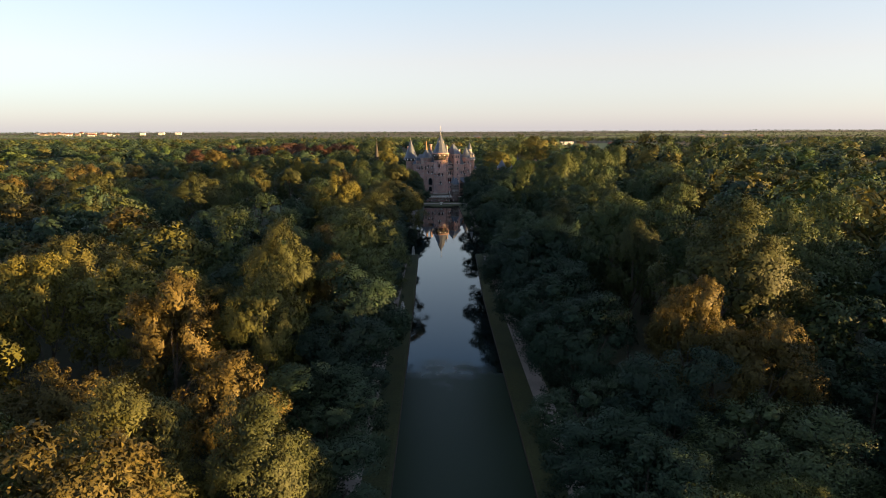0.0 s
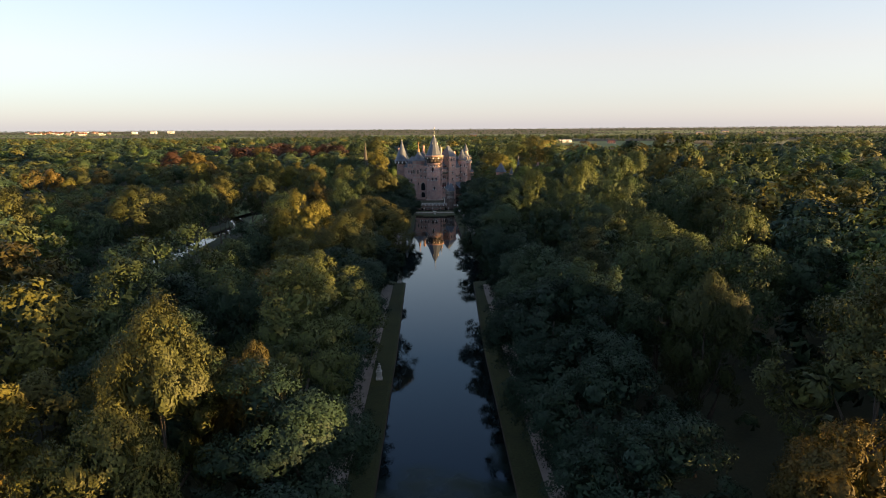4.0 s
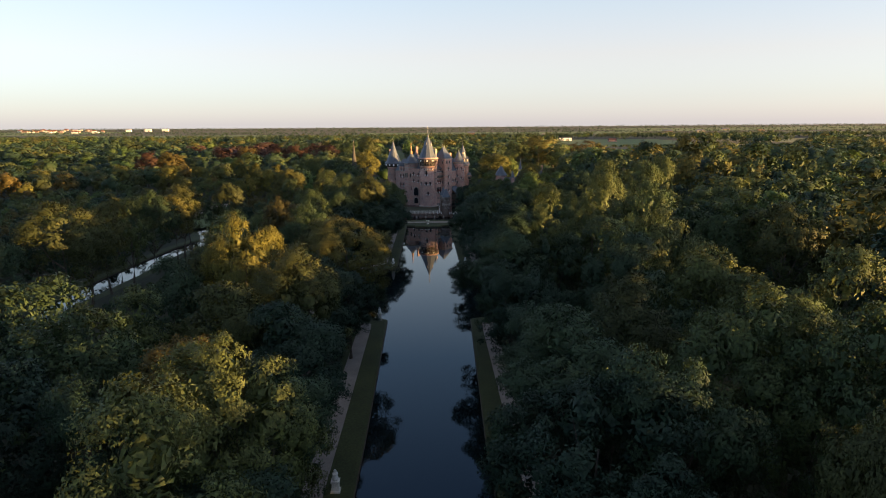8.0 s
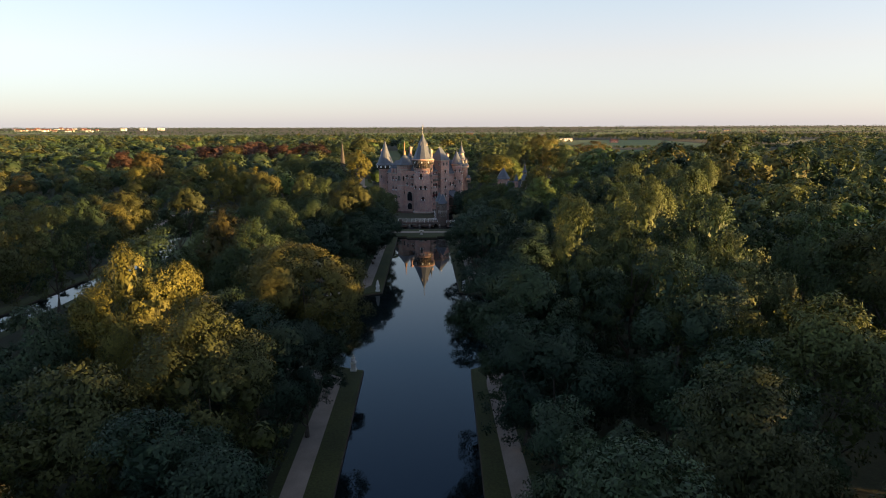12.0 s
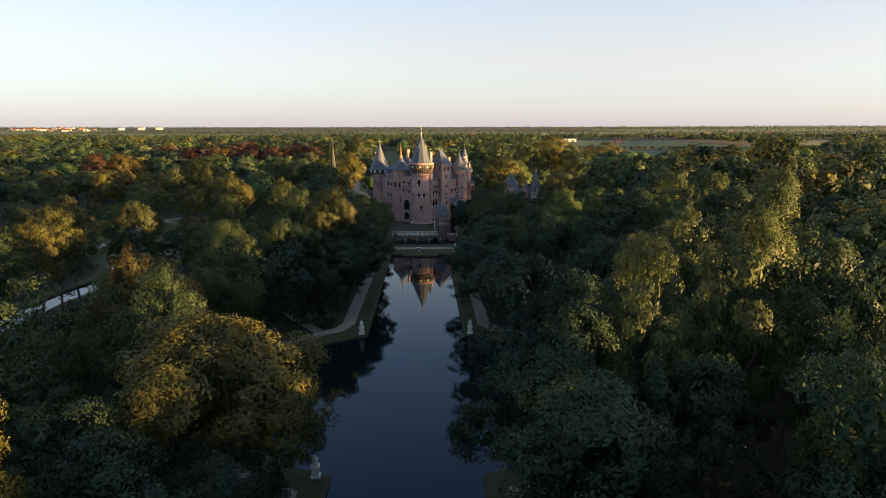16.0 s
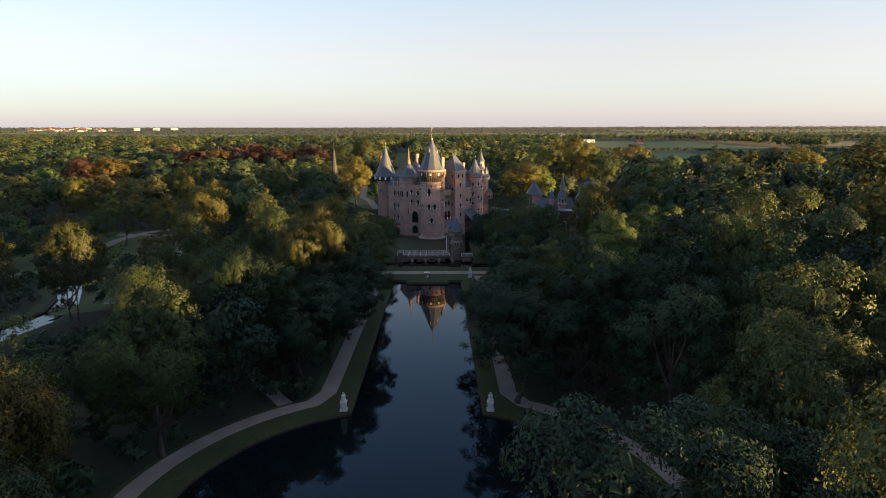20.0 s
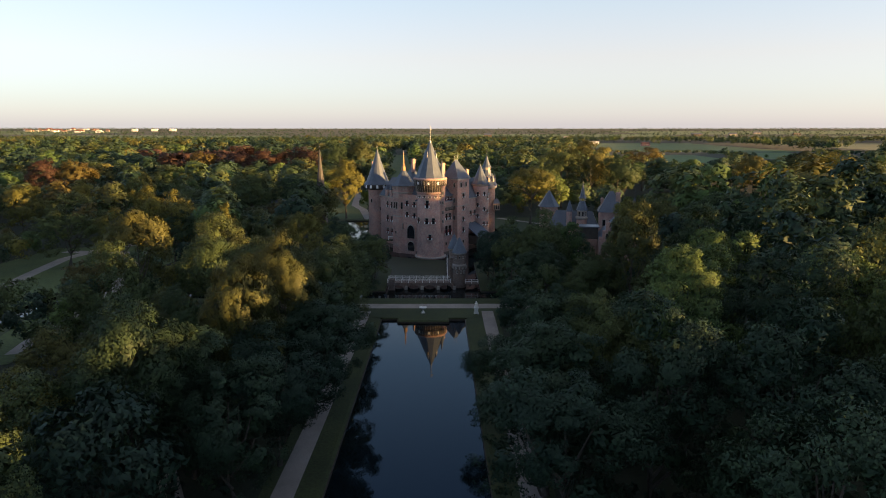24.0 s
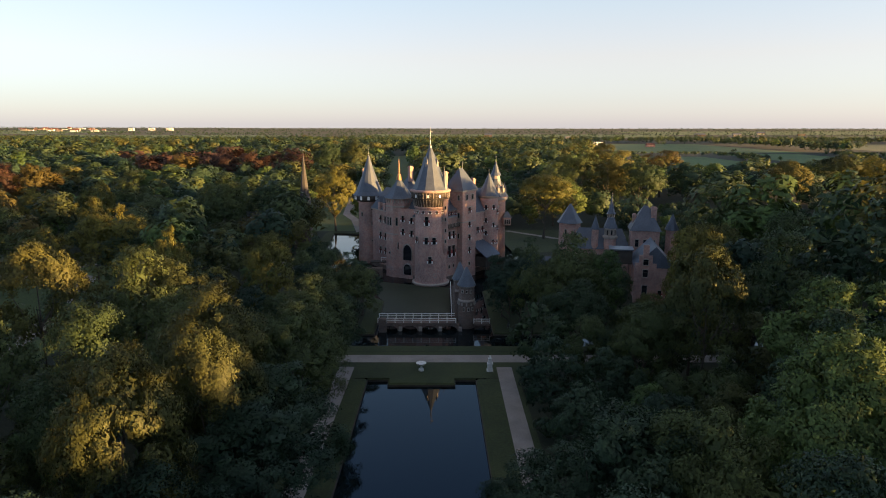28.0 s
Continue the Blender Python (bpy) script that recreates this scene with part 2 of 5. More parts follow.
def part(name, bm, mat, parent=None, label=""):
    """Link a bmesh, given in world coordinates, as one mesh object under a thing or a part."""
    me = bpy.data.meshes.new(name)
    bm.to_mesh(me)
    bm.free()
    me.materials.append(mat)
    ob = new(name, me)
    if parent is not None:
        base = Matrix.Translation(parent.location)
        if parent.parent is not None:
            base = Matrix.Translation(parent.parent.location)
            ob.parent = parent
            ob.matrix_parent_inverse = Matrix.Identity(4)
            ob.location = (0, 0, 0)
            return tagged(ob, label)
        ob.parent = parent
        ob.matrix_parent_inverse = base.inverted() if parent.type == "EMPTY" else Matrix.Identity(4)
    return tagged(ob, label)


def box(bm, centre, size, turn=0.0, taper=1.0):
    """A box on the z axis: centre in x and y, bottom at z; turned in degrees."""
    x, y, z = centre
    a, b, h = size[0] / 2, size[1] / 2, size[2]
    c, s = math.cos(radians(turn)), math.sin(radians(turn))
    ring = [(-a, -b), (a, -b), (a, b), (-a, b)]
    low = [bm.verts.new((x + c * p - s * q, y + s * p + c * q, z)) for p, q in ring]
    top = [bm.verts.new((x + (c * p - s * q) * taper, y + (s * p + c * q) * taper, z + h)) for p, q in ring]
    bm.faces.new(low[::-1])
    bm.faces.new(top)
    for i in range(4):
        bm.faces.new((low[i], low[(i + 1) % 4], top[(i + 1) % 4], top[i]))
    return bm


def lathe(bm, axis, profile, n=32, turn=0.0):
    """A turned body round an upright axis, from rows of radius and height."""
    rings = []
    for r, z in profile:
        if r < 1e-4:
            rings.append([bm.verts.new((axis[0], axis[1], z))])
        else:
            rings.append([bm.verts.new((axis[0] + r * math.cos(2 * math.pi * k / n + radians(turn)), axis[1] + r * math.sin(2 * math.pi * k / n + radians(turn)), z)) for k in range(n)])
    for a, b in zip(rings, rings[1:]):
        for k in range(n):
            q = [a[k % len(a)], a[(k + 1) % n % len(a)], b[(k + 1) % n % len(b)], b[k % len(b)]]
            q = list(dict.fromkeys(q))
            if len(q) > 2:
                bm.faces.new(q)
    for ring, flip in ((rings[0], True), (rings[-1], False)):
        if len(ring) > 2:
            bm.faces.new(ring[::-1] if flip else ring)
    return bm


def prism(bm, outline, z0, z1):
    low = [bm.verts.new((x, y, z0)) for x, y in outline]
    top = [bm.verts.new((x, y, z1)) for x, y in outline]
    bm.faces.new(low[::-1])
    bm.faces.new(top)
    n = len(outline)
    for i in range(n):
        bm.faces.new((low[i], low[(i + 1) % n], top[(i + 1) % n], top[i]))
    return bm


def hip(bm, corners, z0, ridge, z1):
    """A hipped roof: four corners and the two ends of its ridge, the first end over the side 3-0."""
    low = [bm.verts.new((x, y, z0)) for x, y in corners]
    a, b = (bm.verts.new((*p, z1)) for p in ridge)
    bm.faces.new(low[::-1])
    bm.faces.new((low[0], low[1], b, a))
    bm.faces.new((low[1], low[2], b))
    bm.faces.new((low[2], low[3], a, b))
    bm.faces.new((low[3], low[0], a))
    return bm


def beam(bm, p, q, r, n=6):
    """A round bar from p to q."""
    p, q = Vector(p), Vector(q)
    m = (q - p).to_track_quat("Z", "Y").to_matrix()
    rows = [[bm.verts.new(e + m @ Vector((r * math.cos(2 * math.pi * k / n), r * math.sin(2 * math.pi * k / n), 0))) for k in range(n)] for e in (p, q)]
    for k in range(n):
        bm.faces.new((rows[0][k], rows[0][(k + 1) % n], rows[1][(k + 1) % n], rows[1][k]))
    bm.faces.new(rows[0][::-1])
    bm.faces.new(rows[1])
    return bm


# ---------------------------------------------------------------- ground and water
CANAL = 9.4                      # half width of the canal
BASIN, BASIN_R = (0.5, -176.3), 28.6
LAND = 0.6


def basin_arc(sign, r, y_near, y_far, n=28):
    """Points on the basin's rim on one side, from the near end to the far end."""
    a0, a1 = (math.asin((y - BASIN[1]) / r) for y in (y_near, y_far))
    return [(BASIN[0] + sign * r * math.cos(a0 + (a1 - a0) * k / n), BASIN[1] + r * math.sin(a0 + (a1 - a0) * k / n)) for k in range(n + 1)]


canal_left = [(-8.5, -470.0), (-8.6, -260.0)] + basin_arc(-1, BASIN_R, -203.2, -149.6) + [(-CANAL - 0.3, -66.4)]
canal_right = [(8.4, -470.0), (8.8, -260.0)] + basin_arc(1, BASIN_R, -203.2, -149.6) + [(CANAL + 0.1, -66.4)]
canal_end = [(-CANAL - 0.3, -66.4), (-6.0, -66.4), (-5.9, -68.6), (5.8, -68.6), (5.8, -66.3), (CANAL + 0.1, -66.4)]
moat_front = [(-70, -49.3), (75, -49.0), (75, -41.8), (14.5, -41.6), (14.2, -6), (27, 8), (33, 40), (24, 74), (-10, 84), (-42, 86), (-38, 40), (-27, 4), (-11.5, -16), (-11.2, -41.6), (-70, -41.8)]
stream = [(-97.5, -205), (-97.5, -168), (-96.5, -140), (-94, -112), (-91, -96), (-95, -84), (-104, -70), (-98, -50), (-90, -28), (-84, -30), (-83, -46), (-92, -62), (-95, -72), (-86, -90), (-84, -104), (-88, -122), (-88, -156), (-89.5, -184), (-90, -205)]
canal_all = canal_left + canal_end[1:-1] + canal_right[::-1]
WATERS = [canal_all, moat_front, stream]


def inside(outline, X, Y):
    """Which of the points lie inside an outline."""
    hit = np.zeros(X.shape, bool)
    for (x0, y0), (x1, y1) in zip(outline, outline[1:] + outline[:1]):
        if y0 != y1:
            cross = (Y > min(y0, y1)) & (Y <= max(y0, y1)) & (X < (x1 - x0) * (Y - y0) / (y1 - y0) + x0)
            hit ^= cross
    return hit


def rim_distance(outline, X, Y):
    best = np.full(X.shape, 1e9)
    for (x0, y0), (x1, y1) in zip(outline, outline[1:] + outline[:1]):
        dx, dy = x1 - x0, y1 - y0
        t = np.clip(((X - x0) * dx + (Y - y0) * dy) / max(dx * dx + dy * dy, 1e-9), 0, 1)
        best = np.minimum(best, np.hypot(X - x0 - t * dx, Y - y0 - t * dy))
    return best


def wet_distance(X, Y):
    """Metres to the nearest water's edge; negative over water."""
    d = np.full(X.shape, 1e9)
    for w in WATERS:
        r = rim_distance(w, X, Y)
        d = np.minimum(d, np.where(inside(w, X, Y), -r, r))
    return d


def sheet(name, xs, ys, height, mat):
    X, Y = np.meshgrid(xs, ys)
    Z = height(X, Y)
    nx, ny = len(xs), len(ys)
    i = (np.arange(ny - 1)[:, None] * nx + np.arange(nx - 1)).ravel()
    me = bpy.data.meshes.new(name)
    me.from_pydata(np.stack([X, Y, Z], -1).reshape(-1, 3).tolist(), [], np.stack([i, i + 1, i + nx + 1, i + nx], -1).tolist())
    me.materials.append(mat)
    return new(name, me)


def far_lines(near0, near1, step, far):
    """Grid lines, dense in the middle and wider and wider outside it."""
    inner = list(np.arange(near0, near1 + 0.1, step))
    out, d = [], step
    while (not out) or out[-1] < far:
        d *= 1.35
        out.append((out[-1] if out else 0.0) + d)
    return np.array([near0 - o for o in out][::-1] + inner + [near1 + o for o in out])


def land_height(X, Y):
    d = wet_distance(X, Y)
    z = np.where(d < 0.9, -1.6, LAND)
    far = np.hypot(X, Y + 200)
    # far ground raised to lift the horizon to the height seen from the camera
    horizon_lift = 19.0 * np.clip((far - 1500) / 3300, 0, 1) ** 1.5
    return z + horizon_lift + np.where(d > 8, 0.07 * (np.sin(X * 0.21) * np.cos(Y * 0.17) - 1), 0)


ground = tagged(sheet("ground", far_lines(-130, 90, 2.0, 4700), far_lines(-470, 100, 2.0, 4600), land_height, M_SOIL), "dark woodland floor and fields reaching the horizon", "ground", kind="structure")
bm = bmesh.new()
box(bm, (0, -160, -1.2), (330, 620, 1.2))
water = tagged(part("water", bm, M_WATER), "still dark water of canal and moat mirroring the sky", "water", kind="structure")


def offset(line, d):
    """A polyline moved d metres to its right."""
    pts = [Vector(p) for p in line]
    out = []
    for i, p in enumerate(pts):
        a, b = pts[max(i - 1, 0)], pts[min(i + 1, len(pts) - 1)]
        way = (b - a).normalized()
        out.append((p.x + way.y * d, p.y - way.x * d))
    return out


def ribbon(bm, rows):
    """Faces between polylines of equal length, each given with its heights."""
    made = [[bm.verts.new((x, y, z)) for x, y in line] for line, z in rows]
    for a, b in zip(made, made[1:]):
        for k in range(len(a) - 1):
            bm.faces.new((a[k], a[k + 1], b[k + 1], b[k]))
    return bm


def dense(line, step=3.0):
    out = []
    for (x0, y0), (x1, y1) in zip(line, line[1:]):
        n = max(1, int(math.hypot(x1 - x0, y1 - y0) / step))
        out += [(x0 + (x1 - x0) * k / n, y0 + (y1 - y0) * k / n) for k in range(n)]
    return out + [line[-1]]


def bank(name, line, side, width, label):
    """A mown grass bank with an upright boarded edge along a waterline; side 1: the land lies to the line's right."""
    line = dense(line)
    bm = bmesh.new()
    ribbon(bm, [(line, 0.34), (offset(line, 0.5 * side), 0.612), (offset(line, width * 0.6 * side), 0.618), (offset(line, width * side), 0.622)])
    g = tagged(part(name, bm, M_GRASS_SHADED), label, "grass", kind="structure")
    bm = bmesh.new()
    ribbon(bm, [(offset(line, -0.08 * side), -0.8), (offset(line, -0.08 * side), 0.37), (offset(line, 0.1 * side), 0.37)])
    tagged(part("trim", bm, M_EDGE), "dark wet timber boards edging the water", "edging", kind="structure")
    return g


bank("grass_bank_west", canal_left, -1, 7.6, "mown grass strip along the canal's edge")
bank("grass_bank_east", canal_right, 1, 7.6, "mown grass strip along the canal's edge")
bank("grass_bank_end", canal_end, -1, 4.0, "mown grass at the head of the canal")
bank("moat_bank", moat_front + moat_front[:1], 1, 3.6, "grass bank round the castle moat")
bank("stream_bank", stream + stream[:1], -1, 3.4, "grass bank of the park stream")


def path_strip(name, line, width, label, z=0.64):
    line = dense(line)
    bm = bmesh.new()
    ribbon(bm, [(offset(line, -width / 2), z), (line, z + 0.025), (offset(line, width / 2), z)])
    return tagged(part(name, bm, M_GRAVEL), label, "path", kind="structure")


def basin_path(sign):
    return [(sign * 13.5, -425.0), (sign * 13.8, -207.5)] + basin_arc(sign, 34.1, -206.0, -146.6, 24) + [(sign * 14.9 + 0.4, -142.5), (sign * 14.5 + 0.4, -61.0)]


path_strip("path_west", basin_path(-1), 2.8, "pale gravel path beside the canal")
path_strip("path_east", basin_path(1), 2.8, "pale gravel path beside the canal")
path_strip("path_cross", [(-40, -57.0), (60, -56.4)], 3.8, "wide gravel path across the head of the canal", 0.65)
path_strip("path_branch", [(-20.5, -147.0), (-26.5, -139), (-30.5, -132)], 2.4, "gravel path branching into the wood")
path_strip("path_park", [(-78, -90), (-82, -69), (-81.8, -56), (-88, -26), (-100, 8), (-128, 10)], 4.0, "gravel path through the park lawns", 0.66)
path_strip("path_lawn", [(-142, -68), (-124, -62), (-117, -55), (-115.5, -42), (-118.5, -22), (-121, -2), (-118, 14), (-108, 26)], 4.0, "gravel path across the park lawn", 0.66)
path_strip("path_castle", [(-33, -40), (-34, 10), (-46, 24), (-60, 40)], 3.5, "gravel path along the moat", 0.66)
path_strip("path_far", [(-31, 88), (-38, 122), (-45, 141), (-52, 210)], 4.0, "long gravel path behind the castle", 0.66)
path_strip("path_gate", [(30, 92), (48, 74), (75, 60)], 2.6, "pale path on the gatehouse lawn", 0.66)


def lawn(name, outline, label, mat=M_GRASS_SHADED, z=0.63):
    bm = bmesh.new()
    bm.faces.new([bm.verts.new((x, y, z)) for x, y in outline])
    return tagged(part(name, bm, mat), label, "lawn", kind="structure")


lawn("lawn_head", [(-20, -66.2), (20, -66.2), (20, -53), (-20, -53)], "mown lawn between canal and moat", z=0.625)
lawn("lawn_park", [(-142, -65), (-100, -68), (-96, -50), (-86, -24), (-80, 12), (-98, 24), (-135, 16)], "open mown lawn in the park", M_GRASS_LIT)
lawn("lawn_south", [(-84, -30), (-70, -25), (-76, -95), (-88, -100), (-86, -90), (-92, -62), (-80, -46)], "park lawn by the stream", M_GRASS_LIT)
lawn("lawn_west", [(-60, 90), (-34, 90), (-42, 200), (-62, 200)], "lawn beside the long path", M_GRASS_LIT)
lawn("avenue", [(-2.6, 95), (-28.4, 95), (-49, 380), (-75, 750), (-49, 750), (-23, 380)], "long grass avenue between the far woods", M_GRASS_LIT)
lawn("lawn_gate", [(28, 45), (75, 50), (80, 95), (24, 95)], "lawn behind the gatehouse")
lawn("lawn_turret", [(18, -38.2), (42, -38.2), (42, 10), (31, 20), (29, 6), (18, -6)], "grass of the gatehouse island")

bm = bmesh.new()
bm.faces.new([bm.verts.new((x, y, 0.012)) for x, y in [(-11.1, -33.9), (5.3, -33.9), (5.3, -1.0), (-4, 2), (-10, 4), (-19, 8), (-16, -4), (-11.4, -16)]])
tagged(part("duckweed", bm, M_WEED), "olive-green duckweed on the moat before the great tower", "duckweed", kind="structure")

# fields beyond the woods: west, south, east, north edge
FIELDS = [(270, 480, 372, 735, M_FIELD), (430, 585, 560, 830, M_FIELD), (300, 860, 600, 1360, M_FIELD), (770, 820, 1150, 1330, M_STUBBLE), (190, 1000, 290, 1330, M_STUBBLE), (-1500, 1500, -600, 2300, M_FIELD), (1405, 1500, 2200, 2200, M_FIELD), (-300, 2000, 900, 2600, M_FIELD), (-2600, 2400, -1600, 3200, M_FIELD), (905, 2500, 2600, 3400, M_FIELD)]
for k, (x0, y0, x1, y1, mat) in enumerate(FIELDS):
    lift = lambda P, Q: land_height(P, Q) + 0.3
    tagged(sheet("field_%d" % (k + 1), np.linspace(x0, x1, 10), np.linspace(y0, y1, 10), lift, mat), "open farm field among the woods", "field", kind="structure")

# ---------------------------------------------------------------- trees
def turned_out(rng, n, low):
    """Ways out of a crown, spread evenly; low: how far they reach below the level."""
    z = rng.uniform(low, 1.0, n)
    a = rng.uniform(0, 2 * math.pi, n)
    r = np.sqrt(1 - z * z)
    return np.stack([r * np.cos(a), r * np.sin(a), z], -1)


def leaf_cloud(rng, R, z0, z1, lobes, leaves, size, droop=0.0, sprays=16, rough=0.55, far_off=False):
    """A crown of leaves, as triangles: boughs over an uneven dome, sprays on every bough, leaves round every spray, and some inside."""
    h = (z1 - z0) / 2
    d = turned_out(rng, lobes, -0.15 if far_off else -0.6)
    for _ in range(6):                      # spread the boughs
        gap = d[:, None] - d[None]
        far = (gap**2).sum(-1) + np.eye(lobes)
        d += 0.06 * (gap / far[..., None] ** 1.5).sum(1) / math.sqrt(lobes)
        d /= np.linalg.norm(d, axis=1)[:, None]
    ph, lean = rng.uniform(0, 6.28, 2), np.arctan2(d[:, 1], d[:, 0])
    reach = rng.uniform(0.5, 0.78, lobes) * (1 + 0.13 * np.sin(2 * lean + ph[0]) + 0.10 * np.sin(3 * lean + ph[1]))
    if far_off:
        reach *= 0.8
    mid = np.array([0, 0, z0 + h])
    axes = np.array([R, R, h])
    centre = mid + d * axes * reach[:, None]
    lr = R * rng.uniform(0.72, 1.25, lobes) * ((2.0 if far_off else 1.52) / math.sqrt(lobes))
    # sprays
    ns = lobes * sprays
    seen = lr**2 * np.where(d[:, 2] > -0.25, 1.0, 0.4)
    bough = rng.choice(lobes, ns, p=seen / seen.sum())
    o = rng.normal(size=(ns, 3)) + d[bough] * 1.4 + np.array([0, 0, 0.35])
    o /= np.linalg.norm(o, axis=1)[:, None]
    spray = centre[bough] + o * (lr[bough] * rng.uniform(0.72, 1.16, ns))[:, None] * np.array([1.05, 1.05, 0.95])
    sr = lr[bough] * rng.uniform(0.65, 1.3, ns) * (1.3 / math.sqrt(sprays))
    pick = rng.choice(ns, leaves, p=sr**2 / (sr**2).sum())
    out = rng.normal(size=(leaves, 3)) + o[pick] * 0.8 + np.array([0, 0, 0.25])
    out /= np.linalg.norm(out, axis=1)[:, None]
    p = spray[pick] + out * np.array([1.05, 1.05, 0.8]) * (sr[pick] * (0.3 + 0.9 * rng.random(leaves) ** 0.8))[:, None]
    p[:, 2] -= droop * rng.random(leaves) * lr[bough[pick]]
    if far_off:                             # a closed, softly rounded surface
        p = spray[pick] + (out - 0.7 * o[pick]) * (sr[pick] * 0.75)[:, None]
        out = out * 0.5 + o[pick] * 0.6
    nrm = out * 0.6 + o[pick] * 0.35 + rng.normal(size=(leaves, 3)) * rough + np.array([0, 0, 0.12])
    s = size * rng.uniform(0.6, 1.4, leaves)
    # larger leaf masses inside, so that no light passes straight through
    inner = rng.random(leaves) < 0.08
    b2 = rng.integers(0, lobes, leaves)
    core = centre[b2] + turned_out(rng, leaves, -1.0) * (lr[b2] * rng.uniform(0.3, 0.66, leaves))[:, None]
    p = np.where(inner[:, None], core, p)
    s = np.where(inner, np.maximum(size * 1.6, 0.075 * R), s)
    nrm = np.where(inner[:, None], core - centre[b2], nrm)
    nrm /= np.linalg.norm(nrm, axis=1)[:, None]
    side = np.cross(nrm, rng.normal(size=(leaves, 3)))
    side /= np.linalg.norm(side, axis=1)[:, None]
    up = np.cross(nrm, side)
    a, b = side * s[:, None] * 0.40, up * s[:, None] * 0.66
    tri = np.stack([p - a - b, p + a - b * 0.6, p + b * 1.3], 1)
    heart = np.where(inner[:, None], centre[b2], centre[bough[pick]])
    round_off = (tri - heart[:, None]) / np.where(inner, lr[b2], lr[bough[pick]])[:, None, None] * 0.6 + np.where(inner[:, None], d[b2], d[bough[pick]])[:, None] * 0.55
    round_off = round_off + np.where(inner[:, None], nrm, out)[:, None] * 0.45 + nrm[:, None] * 0.18
    round_off /= np.linalg.norm(round_off, axis=2)[..., None]
    return np.concatenate([tri, round_off], 2)             # corners, and the way the foliage faces there


def quads_mesh(name, quads, mat, tones=None):
    n, c = quads.shape[:2]
    faces, quads = quads[..., 3:], quads[..., :3]
    me = bpy.data.meshes.new(name)
    me.vertices.add(c * n)
    me.vertices.foreach_set("co", quads.astype(np.float32).ravel())
    me.loops.add(c * n)
    me.loops.foreach_set("vertex_index", np.arange(c * n, dtype=np.int32))
    me.polygons.add(n)
    me.polygons.foreach_set("loop_start", np.arange(0, c * n, c, dtype=np.int32))
    me.update(calc_edges=True)
    me.normals_split_custom_set_from_vertices(faces.reshape(-1, 3).astype(np.float32))
    me.materials.append(mat)
    if tones is not None:                    # one tone for all leaves of a tree
        me.attributes.new("tone", "FLOAT", "FACE").data.foreach_set("value", np.asarray(tones, np.float32))
    return me


def tapered(bm, pts, r0, r1, n=6):
    """A tapered, bending limb through the given points."""
    rings = []
    for i, p in enumerate(pts):
        a, b = Vector(pts[max(i - 1, 0)]), Vector(pts[min(i + 1, len(pts) - 1)])
        m = (b - a).to_track_quat("Z", "Y").to_matrix()
        r = r0 + (r1 - r0) * i / (len(pts) - 1)
        rings.append([bm.verts.new(Vector(p) + m @ Vector((r * math.cos(6.2832 * k / n), r * math.sin(6.2832 * k / n), 0))) for k in range(n)])
    for a, b in zip(rings, rings[1:]):
        for k in range(n):
            bm.faces.new((a[k], a[(k + 1) % n], b[(k + 1) % n], b[k]))
    bm.faces.new(rings[-1])
    return bm


def trunk_mesh(rng, R, z0, z1, limbs=6):
    bm = bmesh.new()
    lean = rng.normal(size=2) * 0.5
    top = z0 + (z1 - z0) * 0.62
    tapered(bm, [(0, 0, -0.3), (lean[0] * 0.15, lean[1] * 0.15, 1.0), (lean[0] * 0.5, lean[1] * 0.5, z0 * 0.6), (lean[0], lean[1], z0 + 1), (lean[0] * 0.4, lean[1] * 0.4, top)], 0.055 * R + 0.12, 0.08, 7)
    for k in range(limbs):
        a = 6.2832 * k / limbs + rng.uniform(-0.4, 0.4)
        s = z0 + (top - z0) * rng.uniform(-0.05, 0.55)
        reach = R * rng.uniform(0.45, 0.68)
        e = (math.cos(a) * reach, math.sin(a) * reach, s + (z1 - z0) * rng.uniform(0.22, 0.42))
        mid = (e[0] * 0.5, e[1] * 0.5, s + (e[2] - s) * 0.35)
        tapered(bm, [(lean[0] * 0.6, lean[1] * 0.6, s), mid, e], 0.03 * R + 0.04, 0.04, 5)
    me = bpy.data.meshes.new("trunk")
    bm.to_mesh(me)
    bm.free()
    me.materials.append(M_BARK)
    return me


# every kind: leaf material, crown radius, height of the crown's foot and of its top (for a tree 24 m high)
KINDS = {
    "oak": (M_GREEN, 8.2, 4.0, 24.0, "broad green oak with a lumpy crown"),
    "ash": (M_OLIVE, 7.4, 6.5, 24.0, "olive-green ash with an airy crown"),
    "elm": (M_DEEP, 7.2, 2.8, 24.0, "deep green elm with a domed crown"),
    "lime": (M_FRESH, 6.6, 3.0, 24.0, "tall fresh green lime tree with a dense crown"),
    "maple": (M_YELLOW, 7.6, 5.5, 24.0, "yellow-green maple with a full round crown"),
    "chestnut": (M_GOLD_LEAF, 7.4, 5.5, 24.0, "golden brown chestnut"),
    "beech": (M_COPPER, 8.4, 4.5, 24.0, "dark red copper beech with a wide crown"),
    "alder": (M_DARK, 6.6, 1.6, 24.0, "dark green bushy alder at the wood's edge"),
    "willow": (M_PALE, 7.4, 4.0, 24.0, "grey-green willow with drooping twigs"),
}
LOBES = {"oak": 17, "ash": 13, "elm": 15, "lime": 20, "maple": 18, "chestnut": 14, "beech": 18, "alder": 13, "willow": 20}
protos = {}


